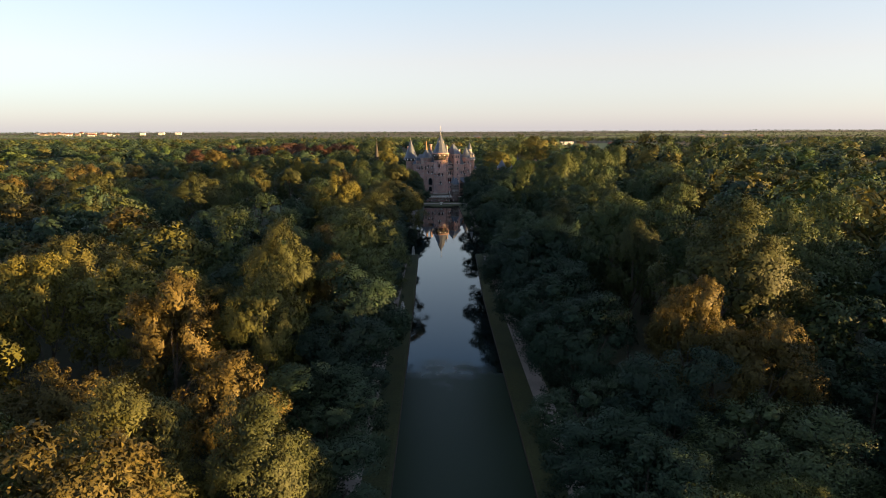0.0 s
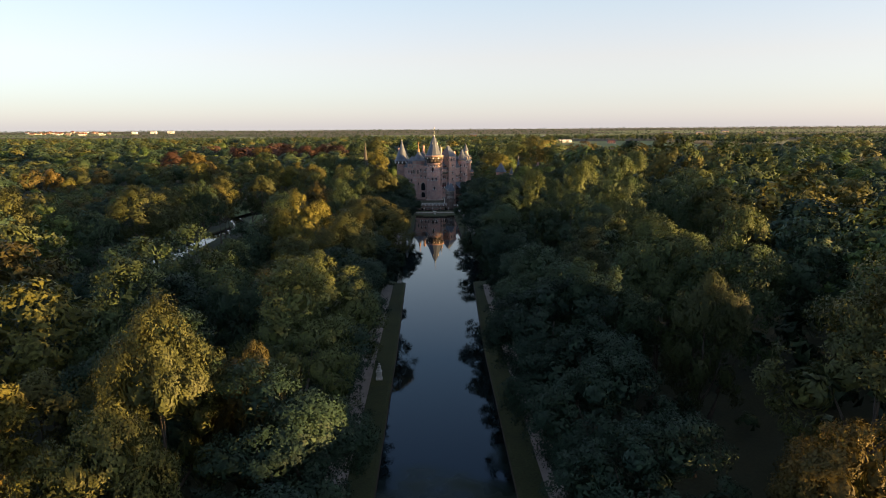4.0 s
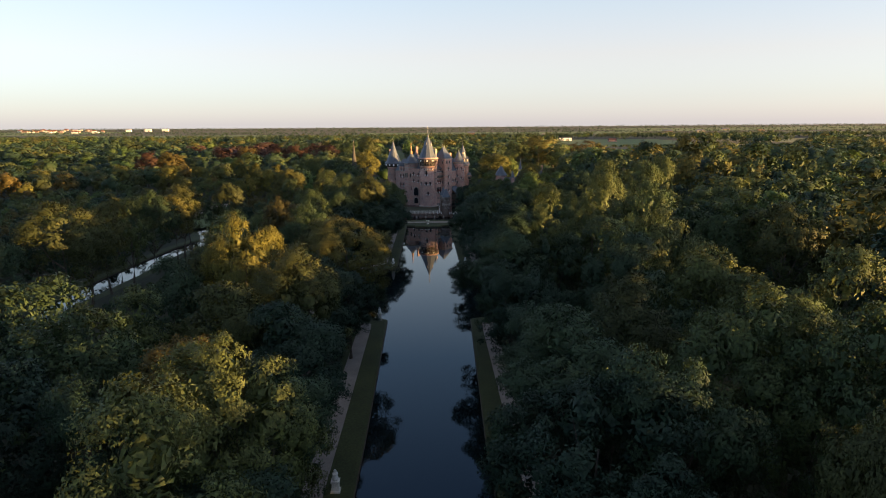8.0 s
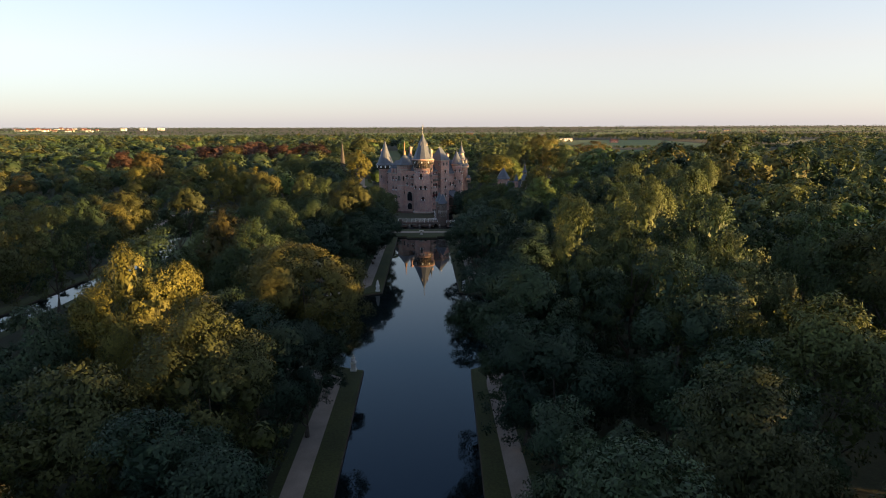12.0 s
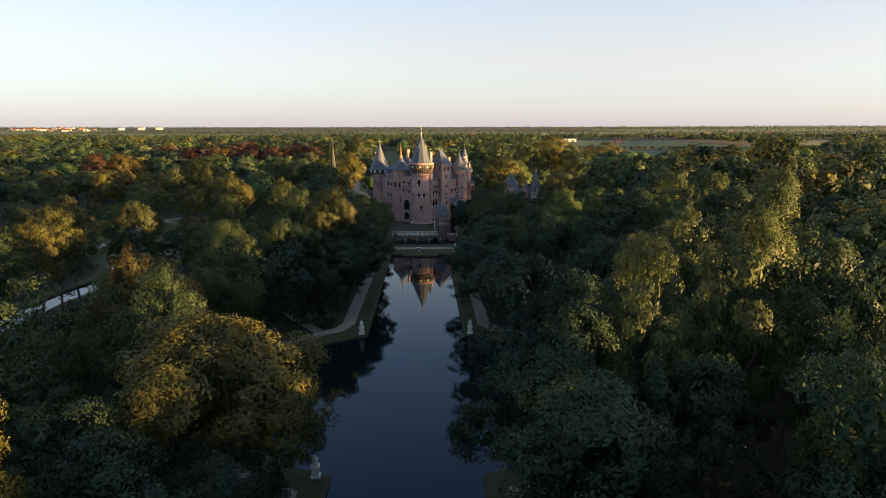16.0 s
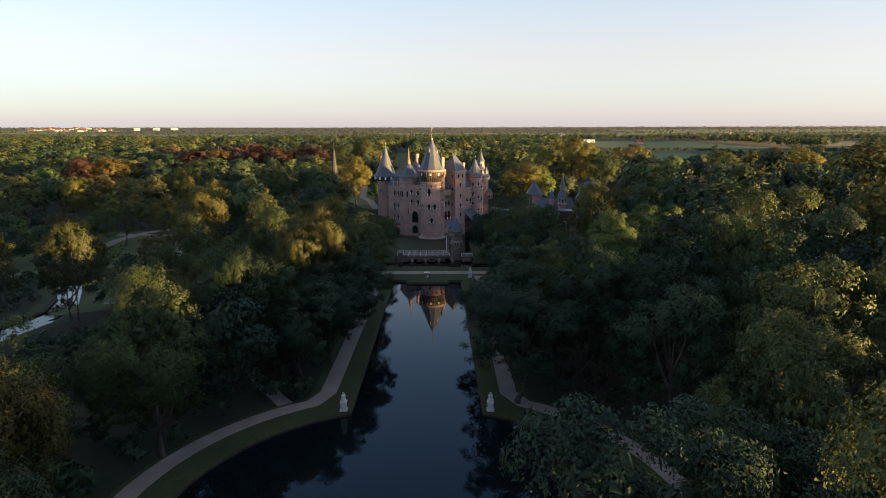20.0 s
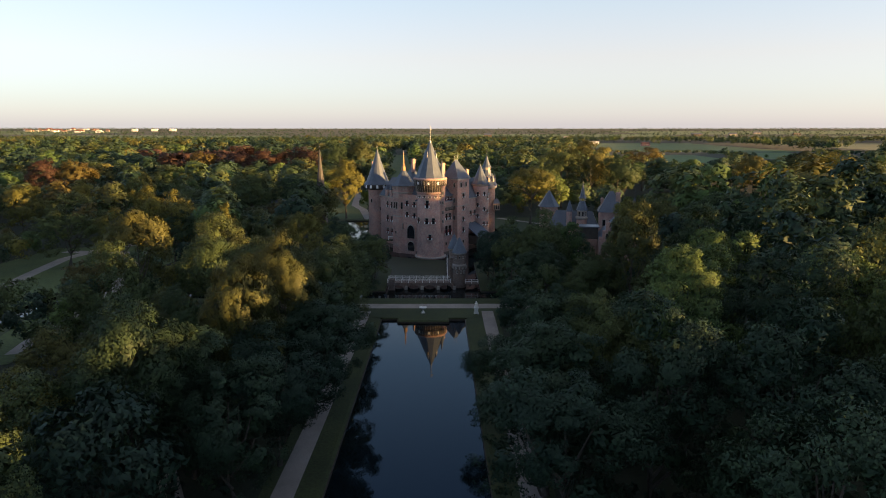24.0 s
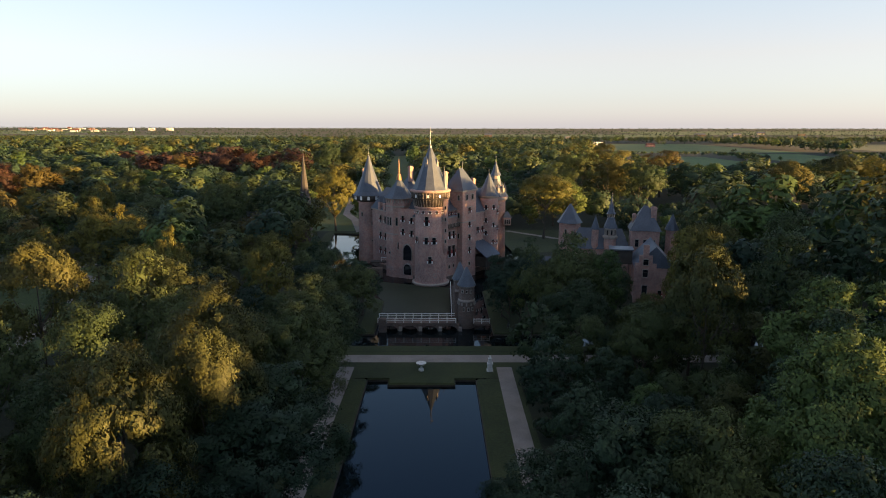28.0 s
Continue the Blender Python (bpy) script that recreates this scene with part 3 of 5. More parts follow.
def proto(kind, variant, level):
    """The first tree of a kind, a shape and a level of detail; later ones are copies."""
    key = (kind, variant, level)
    if key not in protos:
        mat, R, z0, z1, label = KINDS[kind]
        rng = np.random.default_rng(100 * variant + 7 * len(kind) + ord(kind[0]))
        leaves, size = ((34000, 0.185), (15000, 0.275))[level]
        cloud = leaf_cloud(rng, R, z0, z1, LOBES[kind], leaves, size, 0.8 if kind == "willow" else 0.0)
        t = thing("tree", (0, 0, 0), label, "tree", "trees of the park")
        for n, me in (("trunk", trunk_mesh(rng, R, z0, z1)), ("crown", quads_mesh("crown", cloud, mat))):
            o = new(n, me)
            o.parent = t
        protos[key] = t
        return t, True
    return protos[key], False


tree_spots = []                    # x, y, radius of every tree that stands


def plant(kind, x, y, h, turn, level, wide=1.0):
    variant = int(turn * 7) % (2 if level == 0 else 3)
    t, first = proto(kind, variant, level)
    s = h / 24.0
    m = Matrix.Translation((x, y, LAND - 0.05)) @ Matrix.Rotation(turn, 4, "Z") @ Matrix.Diagonal((s * wide, s * wide, s, 1))
    if first:
        t.matrix_basis = m
    else:
        s0 = t.scale.copy()
        t.scale = (1, 1, 1)
        t = copy_thing(t, m)
        protos[kind, variant, level].scale = s0
    tree_spots.append((x, y, KINDS[kind][1] * s * wide))
    return t


# trees that stand out: kind, x, y, height, crown's radius
south_west = [("chestnut", -34.5, -341, 26, 6), ("maple", -24.5, -338.5, 26.5, 5.4), ("ash", -25, -325, 27, 5.2), ("ash", -18.2, -366, 19.6, 5), ("ash", -29.5, -364.5, 20.5, 5.6), ("chestnut", -40, -354, 19.5, 5), ("maple", -58, -327, 26, 6.5), ("elm", -30.5, -315, 26.5, 7), ("elm", -15.4, -327, 22, 7), ("chestnut", -19.5, -320, 23.5, 3.6), ("elm", -15.6, -337, 18, 6.6), ("elm", -15.4, -348, 16, 6.2), ("oak", -16.8, -308, 26.5, 7.6), ("oak", -16.2, -291, 26, 7.4), ("elm", -15.8, -300, 20, 6.6), ("elm", -15.6, -281, 20, 6.4), ("elm", -15.4, -317, 20, 6.4), ("elm", -28, -290, 25, 5.4), ("chestnut", -46, -352, 17, 5)]
canal_west = [("maple", -30, -241.5, 30, 6.2), ("ash", -18.4, -253, 25, 6.8), ("ash", -16.2, -219.5, 27, 8.8), ("oak", -24.5, -210, 28, 6.5), ("elm", -16.2, -270, 21.5, 7), ("chestnut", -34, -195.5, 28.5, 6.4), ("oak", -27, -204, 23, 7), ("oak", -39, -186, 24, 7), ("elm", -26.5, -229, 24, 6.2), ("oak", -42, -204, 24, 6.5), ("elm", -18.2, -238, 21, 6.8), ("alder", -14.5, -207.5, 14, 4.6), ("elm", -20.5, -206, 18, 6), ("elm", -14.6, -228, 17, 5.6), ("oak", -39, -260, 21, 6.5)]
stream_side = [("ash", -82.5, -203, 27, 7.5), ("ash", -84, -190, 24, 6), ("ash", -85, -178, 23.5, 5.8), ("oak", -84.5, -166, 23, 6), ("oak", -82.7, -152.5, 25, 6.5), ("ash", -84, -122, 24.5, 6), ("ash", -73, -112, 24.5, 6), ("ash", -108, -221, 28, 7.5), ("ash", -82, -140, 23, 5.6), ("ash", -83.5, -131, 24, 5.8), ("elm", -80, -103, 20, 6), ("elm", -106, -150, 20, 6.5), ("ash", -107, -128, 21, 6.5), ("elm", -108, -172, 22, 6.5), ("ash", -104, -108, 20, 6), ("oak", -112, -192, 23, 7), ("elm", -87, -218, 22, 6)]
basin_west = [("oak", -33, -163, 24.5, 7.6), ("oak", -30.5, -139.5, 25, 6.6), ("ash", -22.2, -124, 26.8, 5), ("ash", -19.6, -112, 25, 5), ("elm", -19, -139, 19.5, 6), ("ash", -22.5, -101, 24, 6), ("alder", -15.0, -109, 20, 6.6), ("oak", -17, -76, 20.5, 6.6), ("elm", -16.8, -63, 17, 5.4), ("oak", -39, -150, 20, 6.6), ("oak", -46, -170, 19.5, 6.6), ("elm", -16.6, -130, 20, 6.6), ("elm", -26.5, -133, 19, 5.6), ("alder", -14.9, -116.5, 19, 6.4), ("oak", -16.2, -93, 21, 6.4), ("oak", -29, -113, 25, 6.2), ("oak", -30, -92, 23, 6.4)]
south_east = [("chestnut", 29, -337, 24, 5.2), ("ash", 37, -328, 30, 8.4), ("ash", 31.5, -305.5, 27, 4.4), ("willow", 30, -358, 17.5, 8), ("oak", 61, -314, 29, 8), ("chestnut", 34, -346, 22, 6), ("elm", 22, -350, 18.5, 6.2), ("elm", 17, -330, 21, 6.6), ("elm", 16.5, -318, 22, 6.4), ("elm", 16.4, -306, 22, 7.4), ("elm", 48, -345, 18, 6.6), ("oak", 53, -318, 27, 7), ("elm", 15.5, -363, 17, 5.4)]
canal_east = [("elm", 15.8, -295, 26, 8), ("elm", 22.5, -292, 27.5, 6.2), ("oak", 32.5, -286, 28.5, 7.6), ("oak", 39.5, -291, 28, 6.8), ("elm", 15.4, -281, 23.5, 7.8), ("elm", 17.4, -262, 22, 6.4), ("elm", 16.2, -244, 24.5, 7.2), ("elm", 31.5, -242, 27.5, 7), ("elm", 16, -231, 24.5, 7.2), ("willow", 49, -222, 27.5, 5.8), ("oak", 43, -224, 30.5, 5.5), ("ash", 72, -222, 29, 7.5), ("oak", 63.5, -213, 28, 6.5), ("oak", 52, -268, 27, 7), ("ash", 25, -268, 24, 6.4), ("oak", 44, -275, 25, 7)]
basin_east = [("elm", 15.4, -212, 28.5, 7.4), ("oak", 24.8, -217, 30, 6), ("oak", 36.5, -209.5, 31.5, 7.4), ("elm", 24.6, -225, 26, 5.8), ("elm", 15, -221, 25, 7), ("elm", 26, -200, 23, 7.6), ("oak", 35, -191, 26, 6.6), ("oak", 42.5, -180, 27.5, 7), ("oak", 38, -234, 27.5, 6), ("oak", 50, -199, 30, 7.6), ("oak", 58, -174, 31, 7.5), ("oak", 70, -156, 32, 7.5), ("oak", 48, -163, 26, 7)]
head_east = [("elm", 16.3, -146.5, 22, 8), ("alder", 17, -136.5, 22, 7.2), ("elm", 27.5, -142, 24.5, 6.6), ("elm", 40.5, -144, 26, 7.2), ("alder", 17, -124, 23.5, 6.4), ("oak", 26, -126, 22, 6), ("lime", 37, -122, 29, 7), ("elm", 53, -122, 27, 7), ("oak", 62, -128, 29.5, 7), ("elm", 15.2, -117, 16, 6), ("ash", 41.5, -84, 27.5, 5.4), ("maple", 46.5, -67, 28.5, 5.2), ("lime", 52, -96, 27, 7), ("elm", 47, -106, 24, 6.6), ("alder", 26, -110, 15, 5.4)]
north_west = [("maple", -30, -54, 23, 4.6), ("ash", -59, -77, 27, 6.6), ("maple", -49, -52, 24.5, 4), ("oak", -70, 36, 22, 7), ("willow", -86, 9, 20.5, 8), ("maple", -94, 2, 25, 5), ("oak", -54, 46, 24, 8.6), ("maple", -42, 91, 27.5, 9), ("oak", -79, 66, 24, 9.4), ("lime", -57.5, 76, 22.5, 10.6), ("ash", -60, 264, 31, 11), ("oak", -75, 260, 31.5, 11), ("beech", -142, 250, 26, 10), ("beech", -126, 246, 26.5, 10), ("beech", -110, 250, 26, 10), ("beech", -95, 247, 26.5, 10), ("chestnut", -168, 246, 27, 9.5), ("maple", -119, 50, 25.5, 5.6), ("willow", -104, 55, 20, 9.4), ("oak", -121, 80, 24, 8.6), ("chestnut", -193, 131, 26, 9.8), ("beech", -208, 128, 26, 9), ("maple", -148, 60, 21, 8.4), ("oak", -112, -14, 21.5, 9.5), ("maple", -148, 20, 23, 7), ("oak", -41, -80, 24, 7), ("oak", -52, -98, 22, 6)]
north_west_more = [("elm", -19, -24, 14, 4), ("oak", -22, -44, 14, 4.4), ("oak", -15.6, -38, 14, 4.8), ("elm", -15.4, -29, 13, 4.4), ("oak", -24, -30, 15, 5), ("lime", -38, -32, 15, 4.2), ("elm", -48, -44, 16, 4.4), ("oak", -30, -22, 14, 4.2), ("maple", -91, -22, 20, 6.4), ("oak", -75, -18, 18, 6.2), ("elm", -60, 2, 15, 4.2), ("maple", -43, -9, 17, 5.4), ("elm", -29, -8, 15, 4.2), ("oak", -34, 6, 13, 4), ("elm", -26, -36, 14, 4), ("oak", -72, 42, 26, 9), ("maple", -79, -14, 24, 7.4)]
north_east = [("elm", 18.0, -37.5, 15, 4.8), ("elm", 21, -34, 15, 4.2), ("oak", 31, -42, 20, 6), ("elm", 24, -24, 14, 4), ("elm", 40, -36, 16, 4.4), ("oak", 28, -64, 17, 6), ("oak", 26, -77, 14, 4.4), ("oak", 34, -80, 18, 5.4), ("lime", 56, 92, 22, 7), ("oak", 67, 130, 33.5, 11.5), ("ash", 83, 138, 34, 11.5), ("chestnut", 138, 221, 28, 12), ("ash", 172, 137, 28, 9), ("ash", 219, 172, 29, 10.5), ("maple", 239, 172, 29, 10.5), ("oak", 94, 49, 16, 7.4), ("lime", 134, 30, 15, 8), ("oak", 52, 106, 26, 9), ("oak", 29, -52, 21, 5.6), ("oak", 22, -46, 18, 4.6), ("oak", 78, -40, 24, 7), ("oak", 87, 17, 20, 6.4)]
north_east_more = [("elm", 17.2, -30, 12.5, 3.4), ("elm", 17.6, -19, 12, 3.3), ("lime", 36, -46, 20, 4.8), ("elm", 20, -27, 13, 3.6), ("oak", 25, -16, 15, 4.6), ("oak", 31, -30, 16, 4.4), ("oak", 36, -12, 14, 4.6), ("oak", 42, -30, 14, 4.2), ("maple", 62.5, -35, 24, 7.4), ("lime", 66, -110, 26, 6.6), ("maple", 43, 74, 25.5, 10.8), ("oak", 60, -70, 25, 7.8), ("oak", 80, -104, 28, 8.6), ("oak", 95, 120, 28, 9.6)]


def standing_room(x, y, r, slack):
    return all((x - a) ** 2 + (y - b) ** 2 > ((r + c) * slack) ** 2 for a, b, c in tree_spots)


rng = np.random.default_rng(5)
for row in (south_west, canal_west, stream_side, basin_west, south_east, canal_east, basin_east, head_east, north_west, north_west_more, north_east, north_east_more):
    for kind, x, y, h, r in row:
        plant(kind, x, y, h, rng.uniform(0, 6.28), 0 if abs(x) < 38 and y < -56 else 1, r / (KINDS[kind][1] * h / 24))


lawn_zone = [(-122, -60), (-92, -64), (-74, -64), (-74, -20), (-78, 16), (-98, 26), (-124, 12)]
gate_zone = [(26, -48), (70, -48), (75, 100), (24, 100)]
west_zone = [(-66, 84), (-30, 84), (-38, 210), (-66, 210)]
thicket_zone = [(-101, -206), (-96, -240), (-62, -262), (-42, -232), (-44, -150), (-52, -110), (-84, -106), (-86, -150)]
hollow_zones = [[(21, -326), (50, -326), (52, -297), (21, -297)], [(46, -260), (78, -262), (80, -228), (48, -226)]]      # dark gaps in the eastern wood
stream_zone = [(-96, -204), (-104, -200), (-130, -122), (-136, -70), (-120, -62), (-78, -66), (-82, -110), (-90, -110)]


def open_ground(X, Y):
    """Where no tree stands: water, paths, lawns, the castle and the gatehouse."""
    bare = wet_distance(X, Y) < 2.5
    bare |= (np.abs(X) < 18.5) & (-410 < Y) & (Y < -40)
    bare |= (90 < Y) & (np.abs(X + 22 + (Y - 200) * 0.074) < 13)
    bare |= np.hypot(X - BASIN[0], Y - BASIN[1]) < 36.5
    for zone in [lawn_zone, gate_zone, west_zone, thicket_zone, stream_zone] + hollow_zones:
        bare |= inside(zone, X, Y)
    return bare | ((-60 < Y) & (Y < 90) & (-40 < X) & (X < 33))


# rows along both banks: side, from, to, distance from the canal's middle, heights
BANKS = [(-1, -425, -336, 14.6, 13, 17), (-1, -334, -316, 15.0, 17, 21), (-1, -316, -284, 16.2, 19, 23), (-1, -284, -260, 16.6, 18, 22), (-1, -260, -226, 19.0, 18, 22), (1, -425, -340, 14.8, 15, 19), (1, -338, -206, 15.2, 20, 24), (-1, -138, -114, 15.2, 19, 22), (-1, -108, -86, 16.8, 18, 21), (-1, -84, -60, 15.2, 15, 18), (1, -142, -114, 15.4, 19, 22)]
for sign, y0, y1, off, low, high in BANKS:
    y = y0 + 2.0
    while y < y1:
        kind = ["elm", "alder", "elm", "oak"][rng.integers(4)]
        h = rng.uniform(low, high)
        x = sign * (off + rng.uniform(-0.4, 1.4))
        if standing_room(x, y, 6.4, 0.54):
            plant(kind, x, y, h, rng.uniform(0, 6.28), 0, 6.8 * rng.uniform(0.9, 1.1) / (KINDS[kind][1] * h / 24))
        y += rng.uniform(3.0, 5.0)

# the woods behind them
# kinds picked by leaf tone too: golden ones imitate sunlit crowns, dark ones shade
WEST_KINDS = ["oak", "ash", "elm", "oak", "elm", "ash", "oak", "lime", "oak", "elm", "chestnut", "ash", "maple"]
NORTH_KINDS = ["oak", "elm", "oak", "ash", "elm", "alder", "oak", "lime"]
SOUTH_KINDS = ["ash", "oak", "maple", "ash", "chestnut", "oak", "ash", "elm"]
EAST_KINDS = ["elm", "oak", "elm", "ash", "oak", "elm", "lime", "oak"]


def wood_tree(x, y):
    """A kind and a height for a tree of the woods at a place."""
    kinds = NORTH_KINDS if y > 60 else EAST_KINDS if x > 0 else SOUTH_KINDS if y < -290 else WEST_KINDS
    kind = kinds[rng.integers(len(kinds))]
    low, high = (20.5, 26.5) if x < 0 else (24.0, 29.0)
    if y > -60:
        low, high = 15.0, 24.0
    if abs(x) < 26:
        low, high = low - 2.5, high - 3.0
    if x > 0 and y + 0.364 * x < -350:
        low, high = 12.0, 17.0                # south-east trees lowered along the sun's line to let it in
    if x > 75 and y + 0.364 * x < (-326 if x < 90 else -308):
        low, high = 16.0, 21.0
    if 0 < x < 60 and y > -107 or -85 < x < -45 and -125 < y < -30:
        low, high = 11.0, 15.0
    if -60 < x < -36 and -165 < y < -100:
        low, high = 14.0, 19.0
    return kind, rng.uniform(low, high)


X = rng.choice([-1.0, 1.0], 6000) * rng.uniform(20, 46, 6000)
Y = rng.uniform(-425, -52, 6000)
for x, y in np.stack([X, Y], -1)[~open_ground(X, Y)]:
    kind, h = wood_tree(x, y)
    if 0 < x < 27 and y > -107:
        continue
    if len(tree_spots) < 290 and standing_room(x, y, KINDS[kind][1] * h / 24, 0.8):
        plant(kind, x, y, h, rng.uniform(0, 6.28), 0 if abs(x) < 25 else 1, rng.uniform(0.85, 1.0))

# the woods farther off
grid = {}
for a, b, c in tree_spots:
    grid.setdefault((int(a // 16), int(b // 16)), []).append((a, b, c))


def crowded(x, y, r, slack):
    i, j = int(x // 16), int(y // 16)
    return any((x - a) ** 2 + (y - b) ** 2 < ((r + c) * slack) ** 2 for p in (i - 1, i, i + 1) for q in (j - 1, j, j + 1) for a, b, c in grid.get((p, q), ()))


def shapes(kind, leaves, size, lobes, count=5):
    mat, R, z0, z1, _ = KINDS[kind]
    return [leaf_cloud(np.random.default_rng(900 + k + len(kind)), R, z0, z1, lobes, leaves, size, sprays=9 if leaves > 800 else max(3, leaves // lobes // 3), rough=0.4 if leaves > 1500 else 0.2, far_off=leaves <= 1500) for k in range(count)]


def stand(name, label, kind, spots, leaves, size, lobes=10, wide=1.0):
    """One object of many distant trees of a kind; spots of x, y, z, height."""
    clouds = shapes(kind, leaves, size, lobes)
    made = []
    for n, (x, y, z, h) in enumerate(spots):
        a, s = (n * 2.399) % 6.283, h / 24.0
        c, d = math.cos(a) * s * wide, math.sin(a) * s * wide
        turn = np.array([[c, d, 0], [-d, c, 0], [0, 0, s]])
        cloud = clouds[n % len(clouds)]
        made.append(np.concatenate([cloud[..., :3] @ turn + (x, y, z), cloud[..., 3:] @ (turn / s)], 2))
    tones = np.repeat(np.random.default_rng(len(made)).uniform(0, 1, len(made)), leaves)
    ob = new(name, quads_mesh(name, np.concatenate(made), KINDS[kind][0], tones))
    return tagged(ob, label, "trees", kind="stuff")


def copper_zone(x, y):
    return -320 < x < -60 and 240 < y < 430 and math.sin(x * 0.031 + 1) + math.sin(y * 0.04) > 0.25


mid, far = {}, {}
NORTH_WIDE = 1.4                    # the old park trees of the north have broad crowns
rng = np.random.default_rng(11)
Y = -430 + 690 * rng.random(36000)
X = rng.uniform(-1, 1, 36000) * (60 + (Y + 430) * 0.72)
X += np.where((X > 0) & (Y < 60), X * np.minimum(130 / (60 + (Y + 430) * 0.72), 2.0), 0)      # unseen trees added eastward to block the low sun
spots = np.stack([X, Y], -1)[(np.abs(X) < 340) & ~open_ground(X, Y)]
made_mid = 0
for x, y in spots:
    kind, h = wood_tree(x, y)
    if copper_zone(x, y):
        kind = "beech"
    if -215 < x < -97 and -175 < y < 10:
        h = rng.uniform(9, 13)
    # heights here are set to let in or block the low sun
    if x > 50 and (-326 if x < 90 else -308) < y + 0.364 * x and y < -125:
        h = rng.uniform(25.5, 31)
    if 42 < x <= 90 and -332 < y + 0.364 * x < -310:
        h = rng.uniform(19, 23)
    if x > 74 and 18 < y < 134:
        h = rng.uniform(6, 10) if x < 170 else rng.uniform(11, 16)
    if 80 < x < 180 and 134 < y < 160:
        h = rng.uniform(25, 29)
    if 74 < x < 205 and -120 < y < 6:
        h = rng.uniform(31, 36)              # made overtall to keep the low sun off the castle
    r = KINDS[kind][1] * h / 24 * (NORTH_WIDE if y > 60 else 1.0)
    if made_mid >= 2700 or crowded(x, y, r, 0.84 if abs(x) < 85 else 0.92):
        continue
    grid.setdefault((int(x // 16), int(y // 16)), []).append((x, y, r))
    away = math.hypot(x - 3, y - min(max(y + 60, -413), -171))
    detail = 5 if y > 60 and abs(x) < (y + 413) * 0.706 + 34 else 3 if abs(x) > (y + 413) * 0.706 + 34 else 4 if away < 88 else 0 if away < 165 else 1 if away < 320 else 2
    if detail == 4 and len(tree_spots) < 300:
        plant(kind, x, y, h, rng.uniform(0, 6.28), 1, rng.uniform(0.85, 1.05))
        continue
    mid.setdefault((kind, detail), []).append((x, y, LAND, h))
    made_mid += 1

# the wood goes on to the west and south, out of the camera's sight
outer = np.random.default_rng(31)
Y = outer.uniform(-470, -60, 4000)
X = -outer.uniform(0, 1, 4000) * 250
for x, y in np.stack([X, Y], -1)[(X < -((Y + 413) * 0.706 + 40)) & ~open_ground(X, Y)]:
    kind = ["oak", "ash", "elm", "maple", "lime"][outer.integers(5)]
    h = outer.uniform(14, 22)
    r = KINDS[kind][1] * h / 24
    if not crowded(x, y, r, 0.85):
        grid.setdefault((int(x // 16), int(y // 16)), []).append((x, y, r))
        mid.setdefault((kind, 3), []).append((x, y, LAND, h))

def far_wood(x, y):
    """Where the far woods stand: not on the fields, but for rows of trees along and across them."""
    for x0, y0, x1, y1, _ in FIELDS[:5]:
        if x0 - 6 < x < x1 + 6 and y0 - 6 < y < y1 + 6:
            return 300 < x < 420 and abs(y - 905) < 6 or 440 < x < 600 and abs(y - 1120 - 0.1 * x) < 5
    if y > 1380:
        return math.sin(x * 0.006 + 2) + math.sin(y * 0.009 + x * 0.002) > -0.7
    return True


# tree heights capped under the camera's sight lines to each field: bearings, slope, outer edge
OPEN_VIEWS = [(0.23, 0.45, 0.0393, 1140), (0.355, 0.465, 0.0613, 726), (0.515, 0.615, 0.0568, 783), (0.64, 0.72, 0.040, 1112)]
tries = made_far = 0
while made_far < 5000 and tries < 80000:
    tries += 1
    y = 255 + 1300 * rng.random() ** 1.25
    half = (y + 430) * 0.75
    x = rng.uniform(-half, half)
    if not far_wood(x, y) or (-62 < x < -34 and y < 330) or (y < 760 and abs(x + 22 + (y - 200) * 0.074) < 13):
        continue
    kind = "beech" if copper_zone(x, y) else ["oak", "elm", "oak", "ash", "alder", "oak", "elm", "lime"][rng.integers(8)]
    h = rng.uniform(15, 26) if y < 900 else rng.uniform(12, 19)
    if 330 < y < 860 and 0.26 < (x - 5) / (y + 171) < 0.70:
        h = rng.uniform(6, 10)               # kept low so the camera sees over them to the fields
    if 480 < x < 680 and 800 < y < 1100:
        h = rng.uniform(17, 24)
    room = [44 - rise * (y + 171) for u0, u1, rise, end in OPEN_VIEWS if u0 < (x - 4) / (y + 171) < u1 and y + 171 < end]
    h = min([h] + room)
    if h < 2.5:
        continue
    r = KINDS[kind][1] * h / 24 * (1.35 if y < 780 else 1.0)
    if crowded(x, y, r, 0.78):
        continue
    grid.setdefault((int(x // 16), int(y // 16)), []).append((x, y, r))
    far.setdefault((kind, y < 780), []).append((x, y, LAND, h))
    made_far += 1
names = {"ash": "olive-green ashes", "elm": "deep green elms", "chestnut": "golden brown chestnuts", "oak": "green oaks", "lime": "green limes", "maple": "yellow-green maples", "beech": "dark red copper beeches", "alder": "dark alders", "willow": "grey-green willows"}
LEVELS = [(2300, 0.70, 15), (1000, 0.95, 16), (480, 1.35, 14), (85, 2.9, 10), (3800, 0.54, 16), (1050, 1.0, 19, NORTH_WIDE)]
for (kind, detail), spots in mid.items():
    stand("woodland", "dense park woodland of %s" % names[kind], kind, spots, *LEVELS[detail])
for (kind, nearer), spots in far.items():
    stand("far_woodland", "far woods of %s" % names[kind], kind, spots, *((270, 1.75, 15, 1.35) if nearer else (80, 2.7, 8)))
